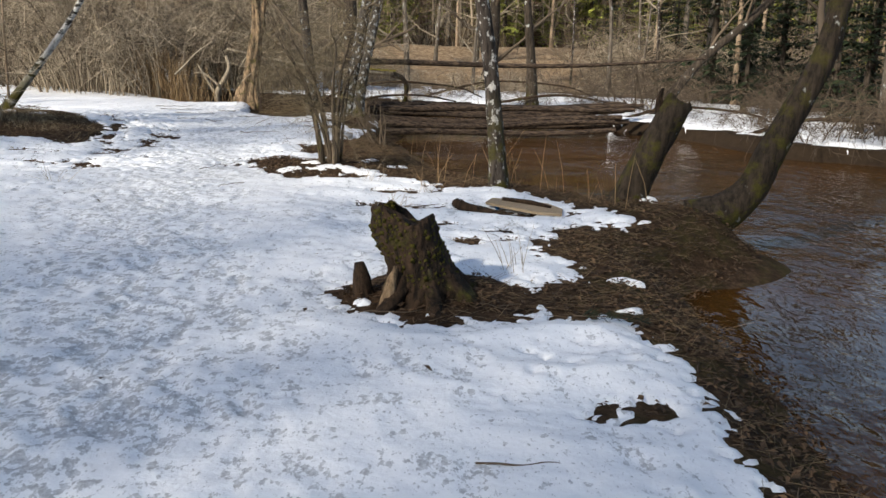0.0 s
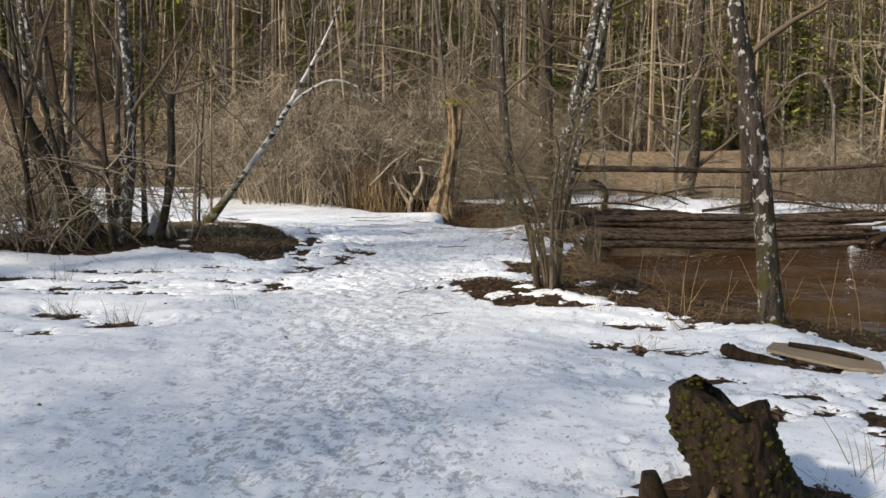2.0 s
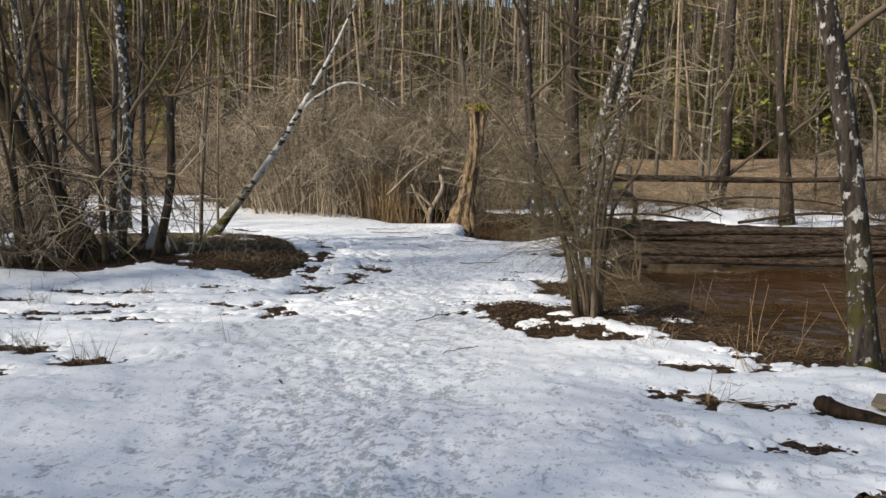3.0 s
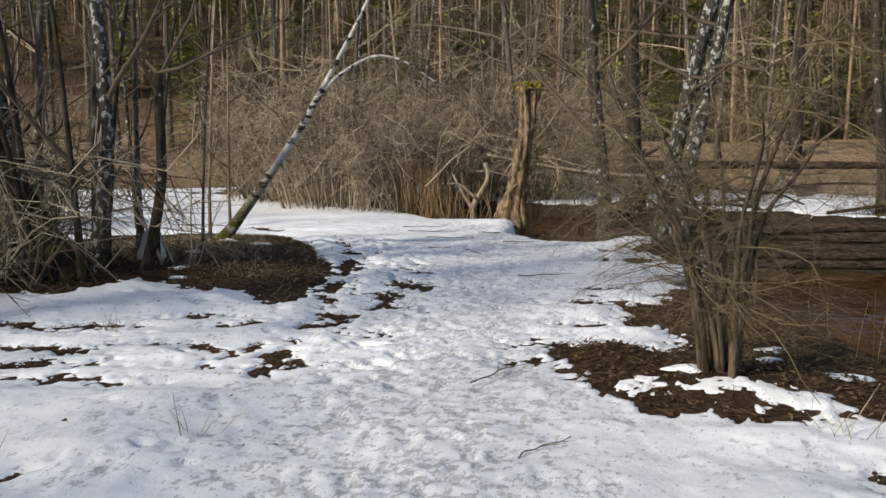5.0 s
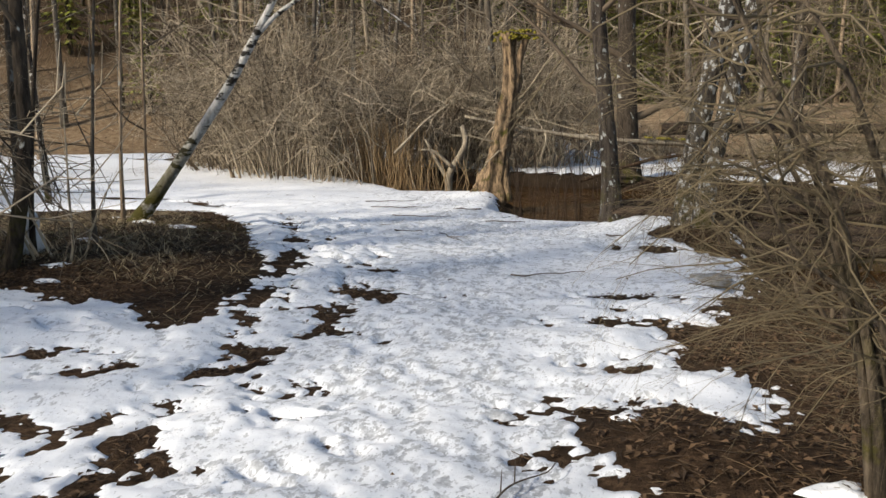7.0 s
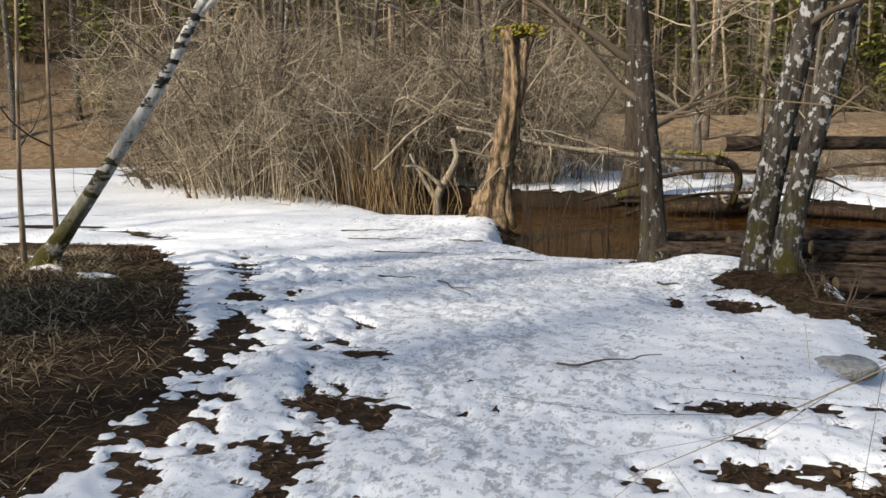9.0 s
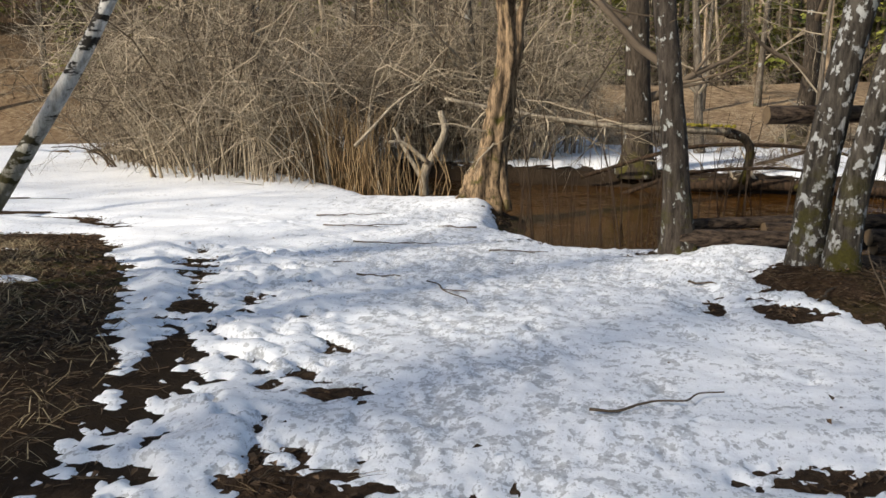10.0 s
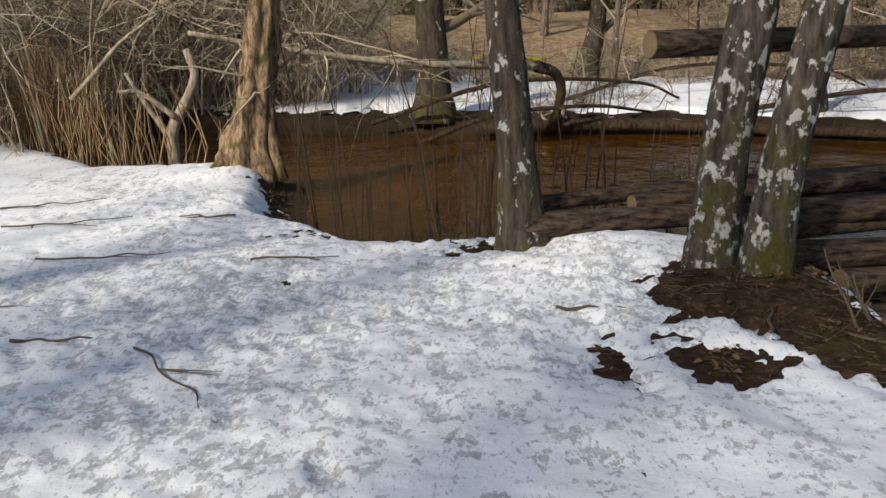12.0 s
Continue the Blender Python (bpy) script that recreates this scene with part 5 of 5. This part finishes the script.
for x, y in scatter(F, 14, -8, 7, 33, 50, lambda x, y: True, 1.6):
    scaled_copy(thickets[3], x, y, F.uniform(0, 360), F.uniform(0.3, 0.7), 0.0)
for x, y in scatter(F, 9, 6.5, 17, 34, 47, lambda x, y: True, 1.8):
    scaled_copy(thickets[1], x, y, F.uniform(0, 360), F.uniform(0.8, 1.2), 0.0)
for x, y in scatter(F, 6, 8, 18, 36, 48, lambda x, y: True, 2.5):
    scaled_copy(dark_spruce, x, y, F.uniform(0, 360), F.uniform(0.6, 1.2), 0.0)
for x, y in scatter(F, 16, -3, 8.5, 19, 31.5, lambda x, y: 0.25 < shore(x, y) < 2.6 and far_side(np.array([[x]], float), np.array([[y]], float))[0, 0], 0.55):
    scaled_copy(thickets[4], x, y, F.uniform(0, 360), F.uniform(0.2, 0.4), 0.0)
# dark twig colour here stands in for shade on the right bank
for x, y in scatter(F, 14, 6.4, 16, 13.5, 24, lambda x, y: 0.4 < shore(x, y) < 3, 0.8):
    scaled_copy(thickets[4], x, y, F.uniform(0, 360), F.uniform(0.5, 0.9), 0.0)
for x, y in scatter(F, 12, 4.5, 14, 24, 34, lambda x, y: shore(x, y) > 2.2, 1.2):
    scaled_copy(thickets[4], x, y, F.uniform(0, 360), F.uniform(0.6, 1.3), 0.0)
# unseen tall alders, added behind and beside the path to soften the low sun
def build_shade_alder(seed, h=13.5):
    rng = random.Random(seed)
    t = thing("tall_alder", "tall bare alder with a fine twiggy crown, added out of view for shade", "tree", None, "tall alders")
    soup, path, radii = trunk_soup([(0, 0, -0.3), (0.1, 0, h * 0.3), (0.25, 0.1, h * 0.65), (0.3, 0.2, h)], 0.17, 0.04, rng, 10, 24, 1.3)
    part("trunk", soup, M_GREY_TRUNK, t)
    for j in range(26):
        s = Soup()
        i = rng.randint(8, 23)
        grow(s, rng, path[i], rand_dir(rng, 0.0, 0.6), rng.uniform(1.8, 3.3), radii[i] * 0.4, 2, 7, 0.03, 0.22, 3)
        part("branch", s, M_TWIG, t)
    return t


tall = [build_shade_alder(700)]
plant(tall, [(-12.4, 6.6), (-13.8, 5.2), (-15.2, 3.4), (-16.8, 4.6), (-14.6, 1.2), (-17.5, 1.5), (-9.0, -6.0), (-6.5, -8.5), (-11.0, -3.5), (-4.0, -9.5), (-12.5, -7.5), (-8.0, -11.0), (-15.5, -3.0)], F, 0.9, 1.15)

# the woods beyond, too dense to count
def far_woods():
    rng = random.Random(55)
    trunks, twigs, green = Soup(), Soup(), Soup()
    while len(trunks.f) < 700 * 8:
        x, y = rng.uniform(-75, 65), rng.uniform(45, 125)
        s = slope_s(x, y)
        if s < 55 or s > 118:
            continue
        z, h, r = at(x, y) - 0.3, rng.uniform(8, 17), rng.uniform(0.05, 0.15)
        lx, ly = rng.gauss(0, 0.9), rng.gauss(0, 0.9)
        trunks.tube([(x, y, z), (x + lx * 0.4, y + ly * 0.4, z + h * 0.5), (x + lx, y + ly, z + h)], [r, r * 0.75, r * 0.3], 4, False)
        for k in range(7):
            q = Vector((x + lx * 0.4, y + ly * 0.4, z + h * rng.uniform(0.08, 0.95)))
            d = rand_dir(rng, -0.3, 0.5) * rng.uniform(0.8, 2.4)
            twigs.tube([q, q + d * 0.5 + rand_dir(rng) * 0.15, q + d], [0.02, 0.014, 0.006], 3, False)
        if rng.random() < (0.85 if x > -12 else 0.5):
            for j in range(12):
                out = rand_dir(rng, -0.3, 0.1) * rng.uniform(0.8, 2.2)
                root = Vector((x, y, z + h * rng.uniform(0.04, 0.8)))
                twigs.tube([root, root + out], [0.018, 0.006], 3, False)
                for k in range(11):
                    q = root + out * rng.uniform(0.3, 1.0) + rand_dir(rng) * 0.22
                    green.spray(q, q + (out * 0.26 + rand_dir(rng, -0.7, 0.3) * 0.42) * rng.uniform(0.7, 1.3), 0.12)
    # low brush under the trees
    n = 0
    while n < 4200:
        x, y = rng.uniform(-60, 50), rng.uniform(38, 95)
        s = slope_s(x, y)
        if s < 52 or s > 92 or (-7 < x < 10 and s < 54):
            continue
        n += 1
        q = Vector((x, y, at(x, y) - 0.1))
        d = Vector((rng.gauss(0, 0.35), rng.gauss(0, 0.35), 1)) * rng.uniform(0.8, 3.6)
        twigs.tube([q, q + d * 0.5 + rand_dir(rng) * 0.2, q + d], [0.018, 0.013, 0.005], 3, False)
        for k in range(3):
            b = q + d * rng.uniform(0.4, 1)
            e = d.normalized() * 0.5 + rand_dir(rng) * 0.7
            twigs.tube([b, b + e * rng.uniform(0.5, 1.2)], [0.009, 0.004], 3, False)
    tagged(new("far_trunk_stand", trunks.mesh("far_trunk_stand", M_FAR_TRUNK)), "distant stand of slim pine and birch trunks", "forest", kind="stuff")
    tagged(new("far_brush", twigs.mesh("far_brush", M_FAR_BRUSH)), "distant bare brown brush and twigs", "forest", kind="stuff")
    tagged(new("far_conifer_green", green.mesh("far_conifer_green", M_NEEDLE)), "distant green conifer boughs", "forest", kind="stuff")


far_woods()

# mid-distance bare trunks in the thicket
stems = []
for k, (h, r, m) in enumerate(((9, 0.08, M_GREY_TRUNK), (8, 0.06, M_SPOTTED), (10, 0.10, M_GREY_TRUNK))):
    rng = random.Random(400 + k)
    t = thing("thicket_tree", "slim bare grey deciduous tree in the thicket", "tree", None, "thicket trees")
    lean = rng.uniform(0.4, 1.4)
    soup, path, radii = trunk_soup([(0, 0, -0.3), (lean * 0.2, 0, h * 0.3), (lean * 0.5, 0.1, h * 0.65), (lean, 0.2, h)], r, r * 0.25, rng, 9, 18, 1.3)
    part("trunk", soup, m, t)
    for j in range(14):
        s = Soup()
        i = rng.randint(3, 17)
        grow(s, rng, path[i], rand_dir(rng, 0.0, 0.6), rng.uniform(1.2, 2.8), radii[i] * 0.4, 2, 5, 0.03, 0.22, 4)
        part("branch", s, M_TWIG, t)
    stems.append(t)
spots = scatter(F, 16, -16, -6.5, 26.8, 38, lambda x, y: shore(x, y) > 0.4 and not (x < -9 - (y - 24) * 1.15), 1.4)
spots += scatter(F, 14, -14, 14, 31, 46, lambda x, y: shore(x, y) > 1.5, 2.5)
spots += scatter(F, 8, -30, -10.5, 9, 26, lambda x, y: x < -11 - 0.5 * max(0, y - 18), 2.0)
# trees left of the start, out of view, added to dapple the near snow
spots += scatter(F, 12, -13, -4.5, -12, 2.0, lambda x, y: True, 1.8)
spots += scatter(F, 3, 9, 16, 20, 30, lambda x, y: shore(x, y) > 1.0, 2.0)
plant(stems, spots, F, 0.85, 1.25)


# ---- reeds, saplings, grass, leaves, sticks ----
def build_stalks(name, label, spots, rng, lo, hi, r, mat, lean=0.12, category="stalks", sub=0.06, curve=0.1):
    s = Soup()
    for x, y in spots:
        z = at(x, y) - sub
        h = rng.uniform(lo, hi)
        dx, dy = rng.gauss(0, lean) * h, rng.gauss(0, lean) * h
        cx, cy = rng.gauss(0, curve) * h, rng.gauss(0, curve) * h
        rr = r * rng.uniform(0.6, 1.4)
        s.tube([(x, y, z), (x + dx * 0.4 + cx, y + dy * 0.4 + cy, z + h * 0.55), (x + dx, y + dy, z + h)], [rr, rr * 0.8, rr * 0.35], 3, False)
    ob = new(name, s.mesh(name, mat))
    return tagged(ob, label, category, kind="stuff")


def build_shoots(name, label, category, spots, rng, lo, hi, r, mat, lean):
    t = thing(name, label, category, pose(0, 0, 0))
    for x, y in spots:
        s = Soup()
        z, h = max(at(x, y), WATER_Z - 0.2) - 0.06, rng.uniform(lo, hi)
        dx, dy = rng.gauss(0, lean) * h, rng.gauss(0, lean) * h
        rr = r * rng.uniform(0.5, 1.4)
        mid = Vector((x + dx * 0.35, y + dy * 0.35, z + h * 0.5))
        s.tube([(x, y, z), mid, (x + dx, y + dy, z + h)], [rr, rr * 0.8, rr * 0.35], 4, False)
        if rng.random() < 0.4:
            s.tube([mid, mid + Vector((rng.gauss(0, 0.15), rng.gauss(0, 0.15), 0.3)) * h * 0.6], [rr * 0.6, rr * 0.25], 3, False)
        part("shoot", s, mat, t)
    return t


G = random.Random(99)
spots = []
while len(spots) < 720:
    t = G.random()
    bx, by = -5.8 - 5.2 * t, 24.0 + 4.6 * t
    x, y = bx + G.gauss(0, 0.35) - 0.3, by + abs(G.gauss(0, 0.5)) - 0.2
    if t < 0.34 and G.random() < 0.93:
        continue
    spots.append((x, y))
build_stalks("reed_bed", "dense brown dry reed and shoot stems along the bank", spots, G, 0.7, 1.9, 0.011, M_REED, 0.08)
spots = [(G.uniform(-5.0, -1.2), 0) for k in range(90)]
spots = [(x, float(np.interp(x, [-5.2, -4.7, -4.0, -2.2, -1.0], [22.8, 21.3, 20.3, 20.1, 19.6])) + G.gauss(0, 0.18)) for x, _ in spots]
build_shoots("shoot_clump", "dark thin alder shoots standing at the water's edge", "shoots", spots, G, 0.6, 2.0, 0.009, M_SHOOT, 0.12)
spots = [(x + G.gauss(0, 0.25), y + G.gauss(0, 0.2)) for x, y in ((0.3, 10.0), (0.0, 10.5), (0.6, 9.7), (1.2, 9.6), (1.6, 9.0), (-0.4, 12.2), (0.9, 9.5), (1.55, 8.3)) for k in range(4)]
build_shoots("dry_weeds", "sparse dry plant stems on the river bank", "weeds", spots, G, 0.2, 0.75, 0.0035, M_REED, 0.25)


def dry_grass():
    s = Soup()
    xs = np.array([G.uniform(-11, 3) for k in range(36000)])
    ys = np.array([G.uniform(2, 24) for k in range(36000)])
    bare, d, z = is_bare(xs, ys)
    for x, y, b, dd, zz in zip(xs, ys, bare, d, z):
        wet = math.hypot((x + 5.95) / 1.0, (y - 15.0) / 2.8) < 0.85
        if not b or dd < 0.05 or (wet and G.random() < 0.93) or (dd > 2.0 and G.random() < 0.8) or (y > 16 and G.random() < 0.85) or len(s.f) > 130000:
            continue
        for k in range(2):
            h, a = G.uniform(0.05, 0.22), G.uniform(0, 6.28)
            d2 = Vector((math.cos(a), math.sin(a), G.uniform(0.0, 0.5)))
            p = Vector((x + G.gauss(0, 0.03), y + G.gauss(0, 0.03), zz + 0.006))
            s.tube([p, p + d2 * h * 0.6, p + d2 * h + Vector((0, 0, -0.04 * h))], [0.0014, 0.0012, 0.0006], 3, False)
    return tagged(new("dry_grass", s.mesh("dry_grass", M_GRASS)), "flattened dry grass and straw on bare ground", "grass", kind="stuff")


def leaf_litter():
    s = Soup()
    xs = np.array([G.uniform(-11, 3) for k in range(120000)])
    ys = np.array([G.uniform(2, 24) for k in range(120000)])
    bare, d, z = is_bare(xs, ys)
    for x, y, b, dd, zz in zip(xs, ys, bare, d, z):
        wet = math.hypot((x + 5.95) / 1.0, (y - 15.0) / 2.8) < 0.85
        if dd < 0.02 or (not b and G.random() > 0.0015) or (wet and G.random() < 0.9):
            continue
        a, size = G.uniform(0, 6.28), G.uniform(0.010, 0.026)
        u = Vector((math.cos(a), math.sin(a), G.gauss(0, 0.3))) * size
        w = Vector((-math.sin(a), math.cos(a), G.gauss(0, 0.3))) * size * 0.6
        lift = 0.015 if b else 0.095
        c = Vector((x, y, zz + lift + G.uniform(0, 0.012)))
        k = len(s.v)
        s.v += [c - u, c - w + Vector((0, 0, 0.006)), c + u, c + w + Vector((0, 0, 0.008))]
        s.f += [(k, k + 1, k + 2), (k, k + 2, k + 3)]
    return tagged(new("leaf_litter", s.mesh("leaf_litter", M_LEAF, True)), "brown dead leaves scattered on earth and snow", "leaves", kind="stuff")


def mound_straw():
    s = Soup()
    xs = np.array([G.uniform(-13, -5.5) for k in range(26000)])
    ys = np.array([G.uniform(12.5, 20.3) for k in range(26000)])
    bare, d, z = is_bare(xs, ys)
    edge = outline_distance(xs[None, :], ys[None, :], MOUND)[0]
    patch = fbm(xs[None, :], ys[None, :], 0.9, 3, 88)[0]
    for x, y, b, e, zz, f in zip(xs, ys, bare, edge, z, patch):
        if not b or e > 0 or G.random() > (0.12 if e > -0.7 else 0.75) + 0.5 * f:
            continue
        h, a = G.uniform(0.10, 0.30), G.uniform(0, 6.28)
        d2 = Vector((math.cos(a), math.sin(a), 0)) * h
        w = Vector((-math.sin(a), math.cos(a), 0)) * G.uniform(0.0015, 0.0035)
        p = Vector((x, y, zz + 0.008))
        top = p + d2 * 0.5 + Vector((0, 0, h * G.uniform(0.05, 0.35)))
        tip = p + d2 + Vector((0, 0, h * G.uniform(0.0, 0.25)))
        k = len(s.v)
        s.v += [p - w, p + w, top + w, top - w, tip]
        s.f += [(k, k + 1, k + 2, k + 3), (k + 3, k + 2, k + 4)]
    return tagged(new("mound_straw", s.mesh("mound_straw", M_STRAW)), "pale flattened straw on the bare mound", "grass", kind="stuff")


dry_grass()
mound_straw()
leaf_litter()


def twig_litter():
    s = Soup()
    xs = np.array([G.uniform(-11, 3) for k in range(60000)])
    ys = np.array([G.uniform(2, 24) for k in range(60000)])
    bare, d, z = is_bare(xs, ys)
    n = 0
    for x, y, b, dd, zz in zip(xs, ys, bare, d, z):
        if not b or dd < 0.03 or n > 11000:
            continue
        n += 1
        h, a = G.uniform(0.04, 0.16), G.uniform(0, 6.28)
        d2 = Vector((math.cos(a), math.sin(a), G.uniform(-0.05, 0.3))) * h
        p = Vector((x, y, zz + 0.008))
        s.tube([p - d2 * 0.5, p + rand_dir(G) * 0.008, p + d2 * 0.5], [0.0035, 0.003, 0.0015], 3, False)
    return tagged(new("twig_litter", s.mesh("twig_litter", M_LITTER)), "dark broken twigs and bark bits on bare earth", "litter", kind="stuff")


twig_litter()


def build_stick(x, y, turn, length, r, seed, bend=0.12, forks=2, label="dark fallen stick lying on the snow"):
    rng = random.Random(seed)
    r *= 0.75
    t = thing("stick", label, "stick", pose(x, y, snow_top(x, y) + r * 0.6, 0, 0, turn), "fallen sticks on the snow")
    s = Soup()
    pts = [Vector((length * (k / 6 - 0.5), rng.gauss(0, bend * length * 0.3), 0.004 + abs(rng.gauss(0, 0.008)))) for k in range(7)]
    p = smooth_path(pts, 18)
    s.tube(p, [r * (1 - 0.6 * i / 18) for i in range(19)], 6, True, rng, 0.12)
    part("stem", s, M_TWIG_DARK, t)
    for k in range(forks):
        f = Soup()
        i = rng.randint(5, 14)
        d = Vector((1, rng.choice((-1, 1)) * rng.uniform(0.5, 1.0), 0.08))
        f.tube([p[i], p[i] + d * length * 0.12, p[i] + d * length * rng.uniform(0.18, 0.3)], [r * 0.6, r * 0.5, r * 0.2], 5, False)
        part("side_twig", f, M_TWIG_DARK, t)
    return t


for k, (x, y, turn, ln, r, fk) in enumerate(((-3.42, 15.3, 34, 0.75, 0.011, 0), (-4.85, 17.4, -58, 1.0, 0.009, 2), (0.42, 2.85, -8, 0.55, 0.007, 1), (-2.98, 10.75, 72, 0.75, 0.008, 2),
                                             (-2.45, 9.4, 60, 0.45, 0.006, 2), (-5.9, 19.6, 5, 0.9, 0.012, 1), (-6.6, 20.8, 10, 1.0, 0.012, 1), (-4.6, 19.5, -10, 0.6, 0.012, 1),
                                             (-6.2, 18.6, 3, 0.5, 0.010, 0), (-5.6, 18.0, 2, 0.4, 0.014, 0), (-7.0, 21.5, 12, 0.9, 0.012, 1), (-0.3, 4.75, 10, 0.4, 0.006, 0),
                                             (0.2, 4.95, -20, 0.5, 0.007, 1), (-0.4, 8.5, -15, 0.7, 0.008, 3), (-1.7, 17.5, -40, 0.8, 0.02, 0), (-2.1, 17.75, 70, 0.6, 0.012, 1),
                                             (-5.5, 20.9, 170, 0.5, 0.014, 1), (-2.9, 18.1, 0, 0.35, 0.014, 1))):
    build_stick(x, y, turn, ln, r, 500 + k, forks=fk)

for k, (x, y, n, h) in enumerate(((-5.95, 8.55, 26, 0.28), (-5.1, 8.25, 22, 0.3), (-4.3, 9.0, 8, 0.3), (-0.2, 9.4, 10, 0.35), (-0.9, 10.0, 10, 0.35), (-0.5, 8.5, 14, 0.25), (-7.3, 10.3, 20, 0.3),
                                  (-1.1, 4.1, 0, 0.2), (0.5, 5.9, 10, 0.4), (-2.15, 15.3, 6, 0.35), (-6.6, 11.2, 14, 0.3))):
    if not n:
        continue
    s = Soup()
    rng = random.Random(600 + k)
    t = thing("grass_tuft", "small tuft of dry stalks poking through snow", "grass", pose(x, y, snow_top(x, y) - 0.04), "dry tufts in the snow")
    for j in range(n):
        p = Vector((rng.gauss(0, 0.07), rng.gauss(0, 0.05), 0))
        d = Vector((rng.gauss(0, 0.6), rng.gauss(0, 0.6), 1)).normalized() * h * rng.uniform(0.5, 1.3)
        s.tube([p, p + d * 0.5, p + d + Vector((0, 0, -0.1 * h))], [0.003, 0.0025, 0.001], 3, False)
    tagged(part("stalk_tuft", s, M_REED if k % 2 else M_TWIG, t), kind="stuff")


def snow_lump(x, y, z, rx, ry, h, seed):
    """A leftover pad of snow, thin at the rim."""
    rng = random.Random(seed)
    t = thing("snow_lump", "small leftover lump of melting snow on bare ground", "snow", pose(x, y, z, 0, 0, rng.uniform(-20, 20)), "leftover snow lumps")
    s = Soup()
    ph = rng.uniform(0, 9)
    for i, (g, up) in enumerate(((1.0, -0.4), (0.95, 0.25), (0.75, 0.75), (0.4, 1.0), (0.08, 1.02))):
        for k in range(18):
            a = 2 * math.pi * k / 18
            q = g * (1 + 0.34 * math.sin(3 * a + ph) + 0.2 * math.sin(5 * a + 2 * ph))
            s.v.append(Vector((rx * q * math.cos(a), ry * q * math.sin(a), 0.45 * h * up * (1 + 0.3 * math.sin(2 * a + ph)))))
    for i in range(4):
        for k in range(18):
            a, b = i * 18 + k, i * 18 + (k + 1) % 18
            s.f.append((a, b, b + 18, a + 18))
    s.f.append(tuple(range(72, 90)))
    part("pad", s, M_SNOW, t)


for k, (x, y, rx, ry, h) in enumerate(((2.12, 8.6, 0.09, 0.07, 0.09), (1.32, 5.75, 0.14, 0.06, 0.06), (1.2, 5.0, 0.08, 0.05, 0.04), (-2.55, 11.75, 0.07, 0.05, 0.05), (-1.74, 10.95, 0.13, 0.08, 0.05),
                                       (-2.0, 10.85, 0.09, 0.06, 0.025), (-1.2, 11.6, 0.12, 0.07, 0.05), (-0.7, 11.3, 0.14, 0.08, 0.05), (-1.1, 12.1, 0.10, 0.07, 0.06), (-8.6, 15.6, 0.16, 0.12, 0.05),
                                       (-7.9, 14.2, 0.12, 0.08, 0.04), (-9.0, 17.2, 0.22, 0.12, 0.07), (-8.3, 16.9, 0.2, 0.1, 0.05), (-9.9, 18.4, 0.35, 0.15, 0.07), (-7.6, 13.7, 0.10, 0.07, 0.04))):
    snow_lump(x, y, at(x, y), rx, ry, h, 800 + k)

# green spruce sprig dropped on the snow
sprig = thing("spruce_sprig", "small dark green spruce sprig lying on the snow", "twig", pose(0.98, 4.68, snow_top(0.98, 4.68) + 0.015, 0, 0, -12))
s = Soup()
s.tube([(-0.2, 0, 0.01), (0.0, 0.01, 0.02), (0.22, -0.01, 0.01)], [0.005, 0.004, 0.002], 5, True)
sprig_stem = part("stem", s, M_TWIG_DARK, sprig)
s = Soup()
rng = random.Random(950)
for k in range(150):
    b = Vector((rng.uniform(-0.15, 0.22), rng.gauss(0, 0.025), 0.018))
    s.spray(b, b + Vector((rng.uniform(0.02, 0.06), rng.choice((-1, 1)) * rng.uniform(0.02, 0.07), rng.uniform(-0.005, 0.035))), 0.004)
tagged(part("needle_growth", s, M_NEEDLE_DARK, sprig), kind="stuff")
